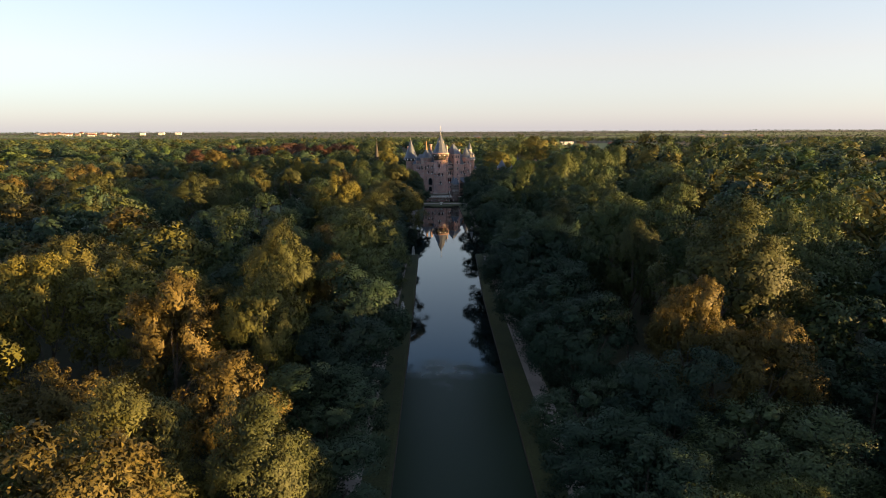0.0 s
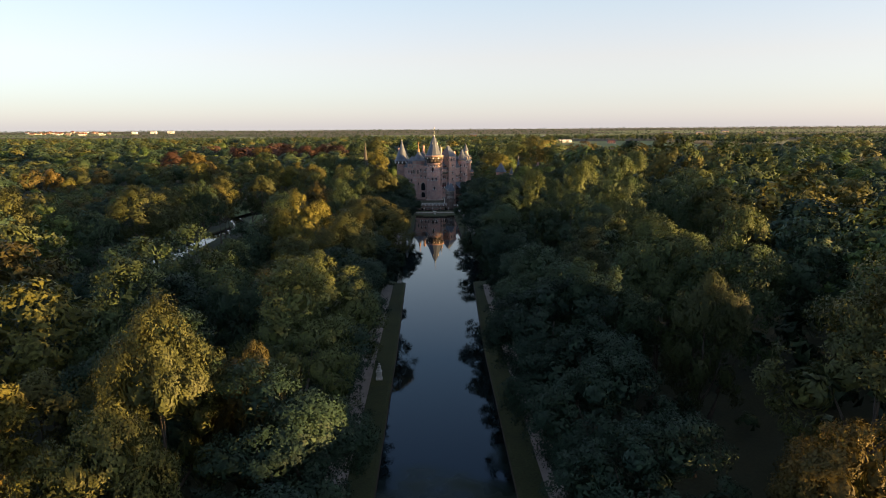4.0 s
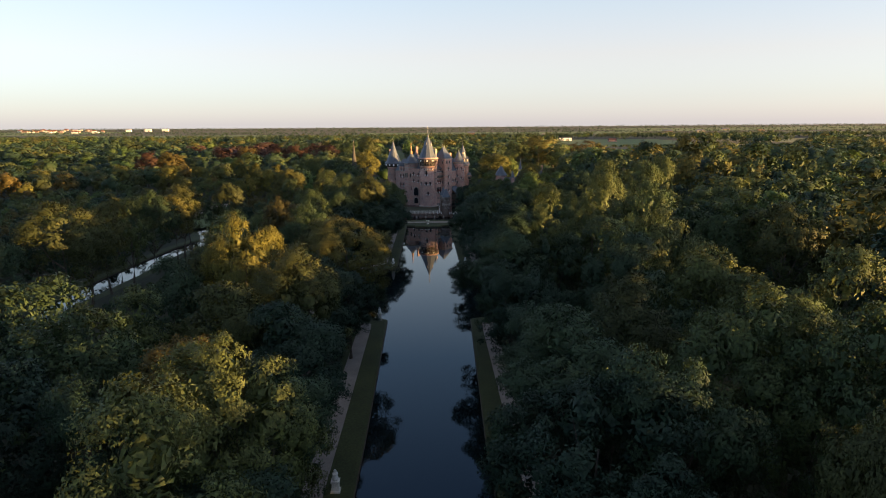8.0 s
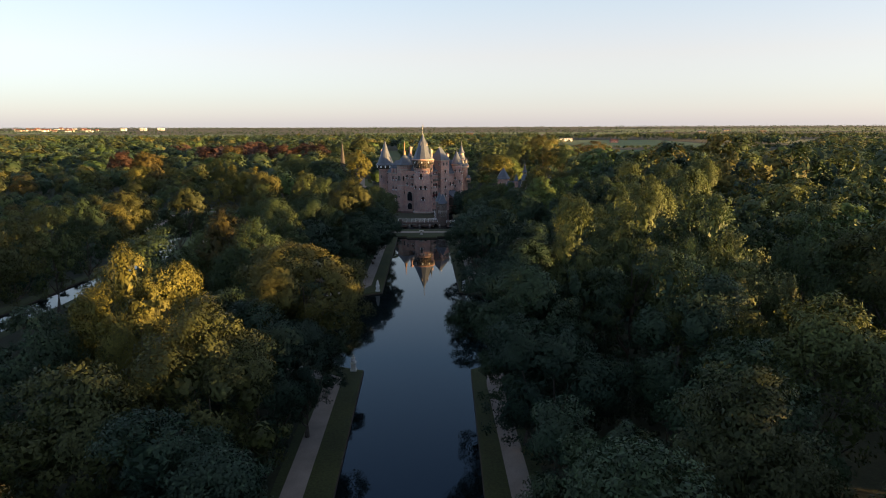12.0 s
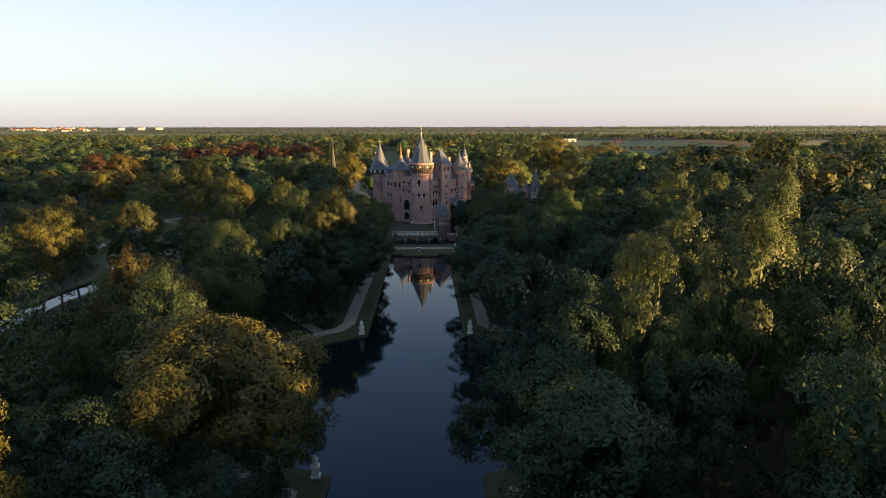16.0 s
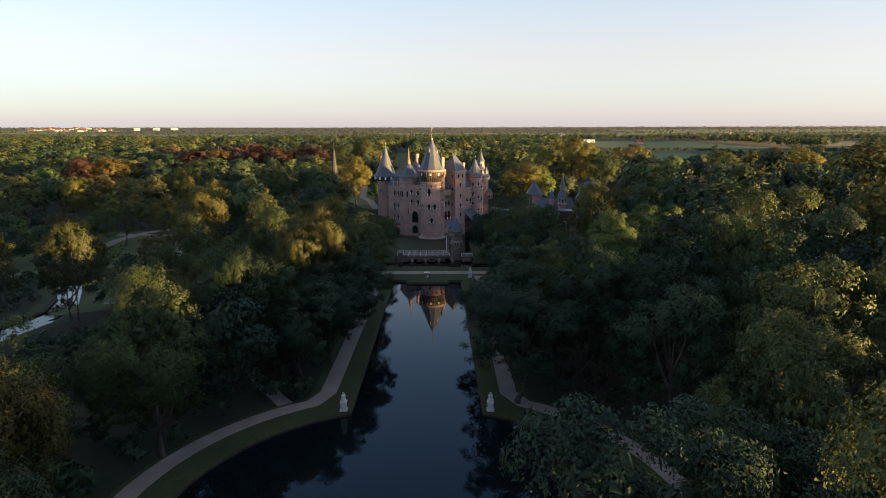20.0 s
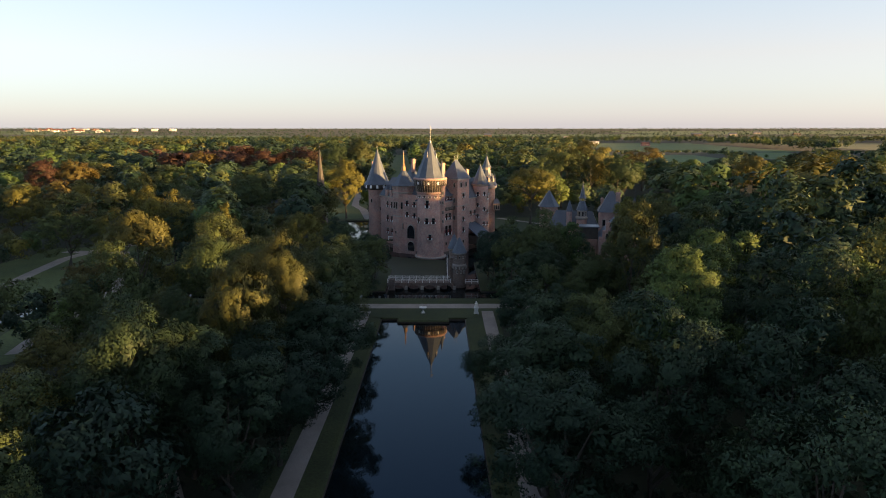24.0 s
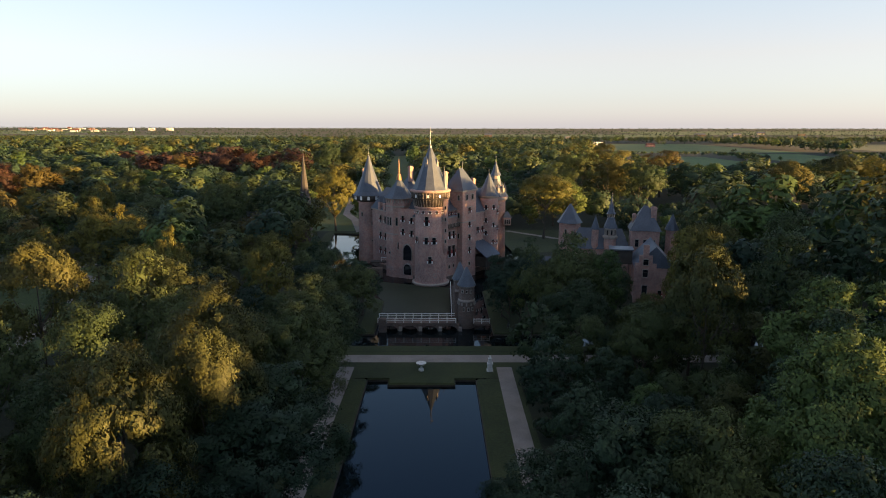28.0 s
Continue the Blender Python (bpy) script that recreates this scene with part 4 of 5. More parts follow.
# tree belts out to the horizon
belts = []
for k in range(9000):
    row = rng.integers(26)
    y = 1420 + row * 118 + rng.normal() * 14 + rng.uniform(-1, 1) * 34
    half = (y + 430) * 0.75
    x = rng.uniform(-half, half)
    if math.sin(x * 0.004 + row * 1.7) + math.sin(x * 0.0013 + row) < -0.75:
        continue
    belts.append((x, y, rng.uniform(6, 11)))
ground_at = land_height(np.array([p[0] for p in belts]), np.array([p[1] for p in belts]))
stand("tree_belt", "dark tree belts along the far horizon", "elm", [(x, y, float(z), h) for (x, y, h), z in zip(belts, ground_at)], 14, 5.0, 5)
X, Y = rng.uniform(-136, -98, 1500), rng.uniform(-200, -64, 1500)
keep = inside(stream_zone, X, Y) & (wet_distance(X, Y) > 3.5)
stand("thicket", "low dark scrub on the meadow beyond the stream", "alder", [(x, y, 0.2, rng.uniform(1.5, 4.5)) for x, y in np.stack([X, Y], -1)[keep][:420]], 80, 2.6, 6)
# low thicket in the clearing by the stream, and undergrowth below the trees of the banks
X, Y = rng.uniform(-100, -38, 2400), rng.uniform(-262, -106, 2400)
keep = inside(thicket_zone, X, Y) & (wet_distance(X, Y) > 12)
stand("thicket", "low dark scrub filling the clearing", "alder", [(x, y, 0.2, rng.uniform(1.6, 4.2)) for x, y in np.stack([X, Y], -1)[keep][:800]], 80, 2.6, 6)
X, Y = rng.choice([-1.0, 1.0], 2600) * rng.uniform(17.5, 48, 2600), rng.uniform(-415, -60, 2600)
keep = (wet_distance(X, Y) > 7.5) & (np.hypot(X - BASIN[0], Y - BASIN[1]) > 35.5) & ~inside(thicket_zone, X, Y) & ~inside(hollow_zones[0], X, Y)
stand("undergrowth", "dark shrubs and saplings under the trees", "alder", [(x, y, 0.3, rng.uniform(2.0, 5.0)) for x, y in np.stack([X, Y], -1)[keep][:1100]], 60, 3.4, 7)
# added shrubs, to stop the low sun passing under the eastern crowns
X, Y = rng.uniform(46, 250, 2600), rng.uniform(-450, 10, 2600)
keep = (wet_distance(X, Y) > 6) & ~inside(gate_zone, X, Y) & ~inside(hollow_zones[1], X, Y) & ((Y < -66) | (X > 90))
stand("undergrowth", "dark shrubs added under the eastern wood against low sun", "alder", [(x, y, 0.3, rng.uniform(5.0, 9.5)) for x, y in np.stack([X, Y], -1)[keep][:1500]], 44, 4.2, 7)

# ---------------------------------------------------------------- the castle
castle = thing("castle", (0, 14, 0), "pink brick moated castle with slate cone roofs", "castle")


def facing(n):
    """Degrees by which a box facing -y turns to face the way n."""
    return math.degrees(math.atan2(n[0], -n[1]))


def window(owner, at, turn, w, h, shutters=None, arch=False, cross=True):
    """A stone-framed window on a wall; its middle at sill height, turned to face outwards."""
    x, y, z = at
    c, s = math.cos(radians(turn)), math.sin(radians(turn))
    place = lambda u, v: (x + c * u + s * v, y + s * u - c * v)      # u along the wall, v out of it
    bm = bmesh.new()
    t = 0.10
    box(bm, (*place(0, 0.08), z - 0.14), (w + 0.3, 0.36, 0.14), turn)
    sill = part("window", bm, M_STONE, owner)
    for u, ww, z0, hh in ((-w / 2 - t / 2, t, z, h), (w / 2 + t / 2, t, z, h), (0, w + 2 * t, z + h, 0.14)):
        bm = bmesh.new()
        box(bm, (*place(u, 0.05), z0), (ww, 0.28, hh), turn)
        part("frame_bar", bm, M_STONE, sill)
    bm = bmesh.new()
    box(bm, (*place(0, -0.02), z), (w, 0.16, h), turn)
    part("pane", bm, M_GLASS, sill)
    if cross:
        bm = bmesh.new()
        box(bm, (*place(0, 0.06), z + h * 0.6), (w, 0.08, 0.09), turn)
        part("transom", bm, M_TIMBER, sill)
    if shutters:
        for sg in (-1, 1):
            bm = bmesh.new()
            box(bm, (*place(sg * (w / 2 + 0.16), 0.20), z), (0.40, 0.06, h * max(shutters, 0.62)), turn)
            part("shutter", bm, M_RED, sill, "dark red shutter with a white panel")
            bm = bmesh.new()
            box(bm, (*place(sg * (w / 2 + 0.16), 0.245), z + 0.06), (0.34, 0.05, min(0.9, h * 0.38)), turn)
            part("shutter_panel", bm, M_WHITE, sill)
    return sill


def ring_wall(owner, name, axis, profile, mat, n=40, label="", turn=0.0):
    o = part(name, lathe(bmesh.new(), axis, profile, n, turn), mat, owner, label)
    if n > 16:
        for p in o.data.polygons:
            p.use_smooth = len(p.vertices) == 4
    return o


def on_tower(axis, r, deg, z):
    """A spot on a round tower, deg from the way towards the canal to the east."""
    a = radians(deg)
    return (axis[0] + r * math.sin(a), axis[1] - r * math.cos(a), z), deg


def finial(owner, x, y, z0, z1, r=0.1, ball=0.28):
    r, ball = r * 0.8, ball * 0.62
    part("finial", lathe(bmesh.new(), (x, y), [(r * 2.2, z0), (r, z0 + 0.5), (r * 0.8, z1 - 3 * ball), (ball, z1 - 1.7 * ball), (ball * 1.1, z1 - ball), (ball * 0.4, z1 - 0.1), (0, z1)], 10), M_LEAD, owner, "lead finial with a ball")


def chimney(owner, x, y, z0, z1, w=0.9, turn=0.0):
    bm = bmesh.new()
    box(bm, (x, y, z0), (w, w, z1 - z0 - 0.5), turn)
    box(bm, (x, y, z1 - 0.5), (w + 0.25, w + 0.25, 0.25), turn)
    box(bm, (x, y, z1 - 0.25), (w * 0.8, w * 0.8, 0.3), turn)
    part("chimney", bm, M_BRICK, owner, "tall brick chimney")


# the great round tower
MT = (-0.1, 4.8)
ring_wall(castle, "tower_wall", MT, [(5.1, -1.0), (5.1, 0.35), (4.75, 0.55), (4.5, 1.5), (4.38, 6), (4.3, 12), (4.3, 22.2)], M_BRICK, 48, "round pink brick tower shaft")
ring_wall(castle, "plinth", MT, [(5.1, 0.2), (5.35, 0.3), (5.35, 0.62), (4.9, 0.75)], M_STONE, 48, "pale stone rim at the water")
for deg, z, w, h in ((-12, 17.2, 1.0, 2.6), (-14, 12.0, 1.0, 1.9), (14, 12.0, 1.0, 1.9), (-58, 12.0, 0.9, 1.9), (-1, 6.6, 0.95, 1.9), (17, 2.7, 0.7, 0.9), (52, 18.5, 0.6, 1.0), (56, 13.2, 0.6, 1.0)):
    at, tn = on_tower(MT, 4.32, deg, z)
    window(castle, at, tn, w, h, 0.35 if h > 1.5 else None)
for k in range(7):
    at, tn = on_tower(MT, 4.34, -75 + k * 25, 20.5)
    window(castle, at, tn, 0.5, 0.75, 0.6, cross=False)
ring_wall(castle, "gallery_floor", MT, [(4.3, 21.6), (4.6, 22.0), (4.6, 22.4), (4.3, 22.5)], M_BRICK, 40)
ring_wall(castle, "gallery_wall", MT, [(4.5, 22.4), (4.5, 26.6)], M_TIMBER, 40, "dark timber gallery wall")
for k in range(36):
    a = 2 * math.pi * k / 36
    d = Vector((math.sin(a), -math.cos(a), 0))
    bm = bmesh.new()
    beam(bm, Vector((*MT, 22.3)) + d * 4.62, Vector((*MT, 24.9)) + d * 5.25, 0.065, 4)
    part("gallery_strut", bm, M_STONE, castle)
    bm = bmesh.new()
    beam(bm, Vector((*MT, 24.8)) + d * 5.40, Vector((*MT, 26.4)) + d * 5.44, 0.055, 4)
    part("gallery_strut", bm, M_STONE, castle)
ring_wall(castle, "gallery_band", MT, [(4.9, 24.7), (5.3, 24.75), (5.34, 26.3), (4.9, 26.4)], M_TIMBER, 40, "dark boarded gallery parapet")
ring_wall(castle, "gallery_beam", MT, [(5.3, 24.55), (5.42, 24.6), (5.42, 24.82), (5.3, 24.85)], M_TIMBER, 40)
for deg in (-46, 30, -5):
    at, tn = on_tower(MT, 5.40, deg, 25.0)
    bm = bmesh.new()
    box(bm, at, (0.5, 0.10, 0.8), tn)
    part("shield", bm, M_WHITE, castle, "white painted shield")
ring_wall(castle, "cornice", MT, [(5.25, 26.3), (5.65, 26.45), (5.6, 26.9), (5.0, 27.1)], M_BRICK, 40, "orange brick eaves band")
ring_wall(castle, "roof", MT, [(5.3, 26.9), (4.75, 27.9), (3.2, 31.6), (1.75, 35.2), (0.62, 38.0), (0.3, 38.6), (0.0, 38.7)], M_SLATE, 12, "steep slate cone roof", 15)
for k, deg in enumerate((-28, 62, 150, 240)):
    at, tn = on_tower(MT, 2.0, deg, 33.3)
    bm = bmesh.new()
    box(bm, at, (0.55, 0.8, 1.2), tn)
    dm = part("dormer", bm, M_STONE, castle)
    part("dormer_roof", lathe(bmesh.new(), at, [(0.5, 34.5), (0.15, 35.4), (0, 36.3)], 4, tn + 45), M_LEAD, dm)
part("spire", lathe(bmesh.new(), MT, [(0.62, 38.0), (0.42, 38.3), (0.4, 38.9), (0.16, 39.3), (0.12, 40.6), (0.3, 40.8), (0.12, 41.1), (0.07, 43.2), (0.03, 44.0)], 10), M_LEAD, castle, "lead spire with weather vane")
bm = bmesh.new()
box(bm, (MT[0] + 0.3, MT[1], 42.6), (0.7, 0.05, 0.35), 20)
part("weather_vane", bm, M_LEAD, castle)
# the stair turret on its east side
ST = (3.75, 3.2)
ring_wall(castle, "stair_turret", ST, [(0.6, 8.5), (1.1, 10.2), (1.15, 10.6), (1.15, 26.6)], M_BRICK, 16)
ring_wall(castle, "turret_roof", ST, [(1.35, 26.5), (1.1, 26.9), (0.5, 30), (0.12, 32.4), (0.0, 32.5)], M_SLATE, 10)
finial(castle, *ST, 32.2, 33.4, 0.05, 0.14)
for z in (12.2, 15.2, 18.4, 21.6):
    window(castle, (ST[0] + 0.35, ST[1] - 1.1, z), 18, 0.35, 0.9, None, cross=False)

# wings on both sides, running back from the great tower
UR, NR = Vector((0.61, 0.79)), Vector((0.79, -0.61))
UL, NL = Vector((-0.58, 0.81)), Vector((-0.81, -0.58))
R0, L0 = Vector((4.2, 6.6)), Vector((-4.2, 7.6))
er = lambda s, o=0.0: tuple(R0 + UR * s + NR * o)
el = lambda s, o=0.0: tuple(L0 + UL * s + NL * o)
part("wall", prism(bmesh.new(), [er(-2), er(27), (22.5, 41), (-14, 42), el(26), el(-2), (0, 6)], -0.8, 18.6), M_BRICK, castle, "pink brick wings round the court")
part("plinth", prism(bmesh.new(), [er(-1, 0.35), er(27, 0.35), (22.6, 41.4), (-14, 42.4), el(26, 0.35), el(-1, 0.35), (0, 6.6)], -0.8, 1.3), M_BRICK2, castle, "darker brick foot in the water")
part("cornice", prism(bmesh.new(), [er(-1, 0.3), er(27, 0.3), (22.6, 41.4), (-14, 42.4), el(26, 0.3), el(-1, 0.3), (0, 6.6)], 18.3, 18.75), M_STONE, castle)
# slate roofs of the wings
for uv, s0, s1 in ((er, 0.5, 27), (el, 0.5, 26)):
    bm = hip(bmesh.new(), [uv(s0, 0.5), uv(s1, 0.5), uv(s1, -9), uv(s0, -9)], 18.7, (uv(s0 + 2, -4.2), uv(s1 - 2, -4.2)), 25.2)
    part("roof", bm, M_SLATE, castle, "slate roof of the wing")
tr = facing(NR)
tl = facing(NL)
# east wing windows and balcony
for s in (1.6, 3.6):
    window(castle, (*er(s, 0.02), 12.2), tr, 1.0, 2.2, 0.5)
    window(castle, (*er(s, 0.02), 6.9), tr, 1.3, 3.3, 0.5)
    window(castle, (*er(s, 0.02), 3.6), tr, 0.6, 0.9, None)
bm = bmesh.new()
box(bm, (*er(2.7, 0.55), 15.6), (5.6, 1.1, 0.3), tr)
bal = part("balcony", bm, M_TIMBER, castle, "dark timber balcony under the eaves")
bm = bmesh.new()
box(bm, (*er(2.7, 1.05), 15.9), (5.6, 0.1, 0.9), tr)
part("balustrade", bm, M_TIMBER, bal)
for k in range(8):
    bm = bmesh.new()
    box(bm, (*er(0.3 + k * 0.7, 1.12), 15.9), (0.1, 0.08, 1.9), tr)
    part("baluster", bm, M_STONE, bal)
for s in (13.5, 16.0, 18.5):
    for z, h in ((12.2, 1.8), (7.6, 2.2)):
        window(castle, (*er(s, 0.02), z), tr, 0.9, h, 0.5)
# a long dormer with painted shutters over the balcony
bm = bmesh.new()
box(bm, (*er(2.5, -0.7), 18.6), (5.2, 1.8, 1.9), tr)
long_dormer = part("dormer", bm, M_BRICK2, castle, "long low dormer with red and white shutters")
part("dormer_roof", hip(bmesh.new(), [er(-0.3, 0.45), er(5.3, 0.45), er(5.3, -3.6), er(-0.3, -3.6)], 20.5, (er(0.4, -3.2), er(4.8, -3.2)), 22.6), M_SLATE, long_dormer)
for s in (0.9, 2.5, 4.1):
    bm = bmesh.new()
    box(bm, (*er(s, 0.22), 19.0), (0.5, 0.10, 1.0), tr)
    part("pane", bm, M_GLASS, long_dormer)
    for sg in (-1, 1):
        bm = bmesh.new()
        box(bm, (*er(s + sg * 0.42, 0.24), 19.0), (0.26, 0.10, 1.0), tr)
        part("shutter", bm, M_RED, long_dormer)
        bm = bmesh.new()
        box(bm, (*er(s + sg * 0.42, 0.27), 19.3), (0.14, 0.10, 0.4), tr)
        part("shutter_panel", bm, M_WHITE, long_dormer)
# the square tower on the east wing
SC = [er(5.4, 2.0), er(12.2, 2.0), er(12.2, -4.5), er(5.4, -4.5)]
part("tower_wall", prism(bmesh.new(), SC, -0.8, 26.0), M_BRICK, castle, "square brick tower with hipped roof")
grow = lambda o: [er(5.4 - o, 2.0 + o), er(12.2 + o, 2.0 + o), er(12.2 + o, -4.5 - o), er(5.4 - o, -4.5 - o)]
part("cornice", prism(bmesh.new(), grow(0.3), 25.6, 26.1), M_STONE, castle)
part("string_course", prism(bmesh.new(), grow(0.1), 16.6, 16.9), M_STONE, castle)
part("roof", hip(bmesh.new(), [grow(0.45)[i] for i in (0, 1, 2, 3)], 26.05, (er(8.0, -1.2), er(9.6, -1.2)), 32.2), M_SLATE, castle, "steep hipped slate roof")
finial(castle, *er(8.0, -1.2), 32.0, 34.2, 0.06, 0.16)
finial(castle, *er(9.6, -1.2), 32.0, 34.2, 0.06, 0.16)
for s in (7.4, 10.2):
    window(castle, (*er(s, 2.02), 23.2), tr, 0.75, 1.5, None)
for z, h in ((19.3, 1.7), (15.0, 1.6), (11.2, 1.6), (7.2, 1.9), (3.6, 1.0)):
    window(castle, (*er(8.8, 2.02), z), tr, 0.85, h, 0.5 if h > 1.2 else None)
sl = facing(-UR)
for z in (23.2, 18.0, 12.0):
    window(castle, (*er(5.38, 0.7), z), sl, 0.6, 1.4, None)
bm = bmesh.new()
box(bm, (*er(8.8, 2.05), 20.9), (2.6, 0.3, 0.3), tr)
part("hood_mould", bm, M_STONE, castle)
chimney(castle, *er(3.9, -3.2), 22.0, 31.4, 1.1, tr)
chimney(castle, *er(11.3, -3.8), 28.0, 31.5, 0.7, tr)
chimney(castle, *er(13.4, -3.0), 22.0, 29.8, 1.0, tr)
chimney(castle, *er(17.5, -3.0), 22.0, 28.6, 1.2, tr)
# the dark covered timber landing in the angle, with its lean-to roof running down to the east
bm = bmesh.new()
prism(bm, [er(12.6, 0.1), er(19.5, 0.1), er(19.5, 5.2), er(12.6, 5.2)], 2.6, 5.6)
porch = part("porch", bm, M_TIMBER, castle, "dark boarded covered landing")
bm = bmesh.new()
low = [bm.verts.new((*p, z)) for p, z in ((er(12.3, -0.1), 9.4), (er(20.0, -0.1), 9.4), (er(20.0, 5.9), 5.5), (er(12.3, 5.9), 5.5))]
top = [bm.verts.new(v.co + Vector((0, 0, 0.35))) for v in low]
bm.faces.new(low[::-1])
bm.faces.new(top)
for i in range(4):
    bm.faces.new((low[i], low[(i + 1) % 4], top[(i + 1) % 4], top[i]))
part("porch_roof", bm, M_SLATE, porch, "dark lean-to roof")
for k in range(6):
    bm = bmesh.new()
    beam(bm, Vector((*er(12.9 + 1.3 * k, 5.3), -0.8)), Vector((*er(12.9 + 1.3 * k, 5.3), 5.6)), 0.14, 6)
    part("porch_post", bm, M_TIMBER, porch)

# the eastern corner towers
RT = (17.6, 24.3)
ring_wall(castle, "tower_wall", RT, [(3.1, -0.8), (3.0, 2), (2.85, 20.9), (2.85, 23.0)], M_BRICK, 24, "round brick corner tower")
ring_wall(castle, "cornice", RT, [(2.85, 22.4), (3.15, 22.8), (3.15, 23.3)], M_STONE, 24)
ring_wall(castle, "roof", RT, [(3.4, 23.2), (2.7, 24.3), (1.2, 27.6), (0.25, 29.8), (0, 29.9)], M_SLATE, 12, "slate cone roof", 10)
finial(castle, *RT, 29.6, 31.4, 0.06, 0.18)
for deg, zs in ((-18, (19, 15, 11, 6.5)), (28, (19, 13.5, 8.2)), (64, (17.5, 12.5, 8))):
    for z in zs:
        at, tn = on_tower(RT, 2.87, deg, z)
        window(castle, at, tn, 0.7, 1.4, 0.5)
RB = (20.8, 38.5)
ring_wall(castle, "tower_wall", RB, [(3.6, -0.8), (3.4, 19.2), (3.5, 20.2), (4.05, 20.8), (4.05, 21.5), (2.6, 21.6), (2.4, 21.8), (2.3, 25.0)], M_BRICK, 28, "brick corner tower with a lantern turret")
ring_wall(castle, "gallery_band", RB, [(4.0, 20.3), (4.15, 20.4), (4.15, 21.1), (4.0, 21.2)], M_STONE, 28)
ring_wall(castle, "roof", RB, [(4.35, 21.4), (3.6, 22.4), (2.2, 24.8), (1.75, 26.4), (1.7, 27.2)], M_SLATE, 10, "stepped slate roof")
ring_wall(castle, "lantern", RB, [(1.45, 27.0), (1.45, 28.2), (1.6, 28.3)], M_STONE, 10)
ring_wall(castle, "lantern_roof", RB, [(1.9, 28.2), (1.3, 29.2), (0.5, 31.6), (0.15, 32.6), (0, 32.7)], M_SLATE, 10)
finial(castle, *RB, 32.4, 34.6, 0.07, 0.3)
for k in range(5):
    at, tn = on_tower(RB, 3.0, -50 + k * 32, 22.8)
    bm = bmesh.new()
    box(bm, at, (0.7, 1.2, 1.4), tn)
    d = part("dormer", bm, M_STONE, castle)
    part("dormer_roof", lathe(bmesh.new(), at, [(0.65, 24.2), (0.2, 25.4), (0, 26.2)], 4, tn + 45), M_SLATE, d)
bm = bmesh.new()
box(bm, (24.6, 36.5, 12.0), (2.4, 3.2, 2.6))
oriel = part("oriel", bm, M_BRICK, castle, "projecting oriel with bright windows")
part("oriel_roof", hip(bmesh.new(), [(23.2, 34.6), (26.1, 34.6), (26.1, 38.4), (23.2, 38.4)], 14.6, ((24.3, 36.4), (25.0, 36.6)), 16.4), M_SLATE, oriel)
for u in (-0.65, 0.0, 0.65):
    window(castle, (24.6 + u, 34.88, 12.4), 0, 0.42, 1.5, None)

# the chapel apse on the west side
CH = (-9.6, 15.2)
ring_wall(castle, "apse_wall", CH, [(4.35, -0.8), (4.3, 1.5), (4.1, 21.0), (4.1, 23.4)], M_BRICK, 8, "polygonal brick chapel apse", 22.5)
for z in (12.8, 20.9, 23.2):
    ring_wall(castle, "string_course", CH, [(4.1, z), (4.32, z + 0.08), (4.32, z + 0.35), (4.1, z + 0.45)], M_STONE, 8, "", 22.5)
for k in range(24):
    a = 2 * math.pi * k / 24
    bm = bmesh.new()
    box(bm, (CH[0] + 3.95 * math.cos(a), CH[1] + 3.95 * math.sin(a), 22.2), (0.28, 0.28, 0.9), math.degrees(a))
    part("corbel", bm, M_STONE, castle)
ring_wall(castle, "roof", CH, [(4.75, 23.5), (3.9, 24.3), (1.0, 28.2), (0.75, 28.6)], M_SLATE, 8, "slate roof of the apse", 22.5)
ring_wall(castle, "fleche", CH, [(0.75, 28.3), (0.75, 29.2), (0.55, 30.3), (0.32, 30.6), (0.26, 32.5), (0.1, 34.6), (0, 34.7)], M_COPPER_METAL, 8, "slender copper fleche")
finial(castle, *CH, 34.4, 35.6, 0.05, 0.16)
for deg in (-45, 0, 45, -90):
    at, tn = on_tower(CH, 3.86, deg, 15.6)
    for du in (-0.55, 0.55):
        p = (at[0] + du * math.cos(radians(tn)), at[1] + du * math.sin(radians(tn)), 15.6)
        window(castle, p, tn, 0.6, 2.3, None)
    window(castle, (at[0], at[1], 5.6 if deg else 8.6), tn, 0.7, 2.0, None)
# the loggia with its great arch between apse and tower


def arched(owner, name, centre, turn, w, h, mat, depth=0.5, spring=0.6):
    """A flat dark face in place of an opening's shade, with a pointed stone arch round it."""
    x, y, z = centre
    c, s = math.cos(radians(turn)), math.sin(radians(turn))
    pts = [(-w / 2, 0), (-w / 2, h * spring)] + [(-w / 2 * math.cos(math.pi / 2 * k / 6), h * spring + h * (1 - spring) * math.sin(math.pi / 2 * k / 6)) for k in range(1, 7)]
    pts += [(-u, v) for u, v in pts[-2::-1]]
    bm = bmesh.new()
    out = [[bm.verts.new((x + c * u * g + s * o, y + s * u * g - c * o, z + v * (1 if v == 0 else g))) for u, v in pts] for g, o in ((1.0, 0.08), (1.0, 0.3), (1.09, 0.3), (1.09, 0.0))]
    for a, b in zip(out, out[1:]):
        for k in range(len(a) - 1):
            bm.faces.new((a[k], a[k + 1], b[k + 1], b[k]))
    f = part(name, bm, M_STONE, owner, "pointed stone arch")
    bm = bmesh.new()
    bm.faces.new([bm.verts.new((x + c * u + s * 0.06, y + s * u - c * 0.06, z + v)) for u, v in pts])
    part("recess", bm, mat, f)
    return f


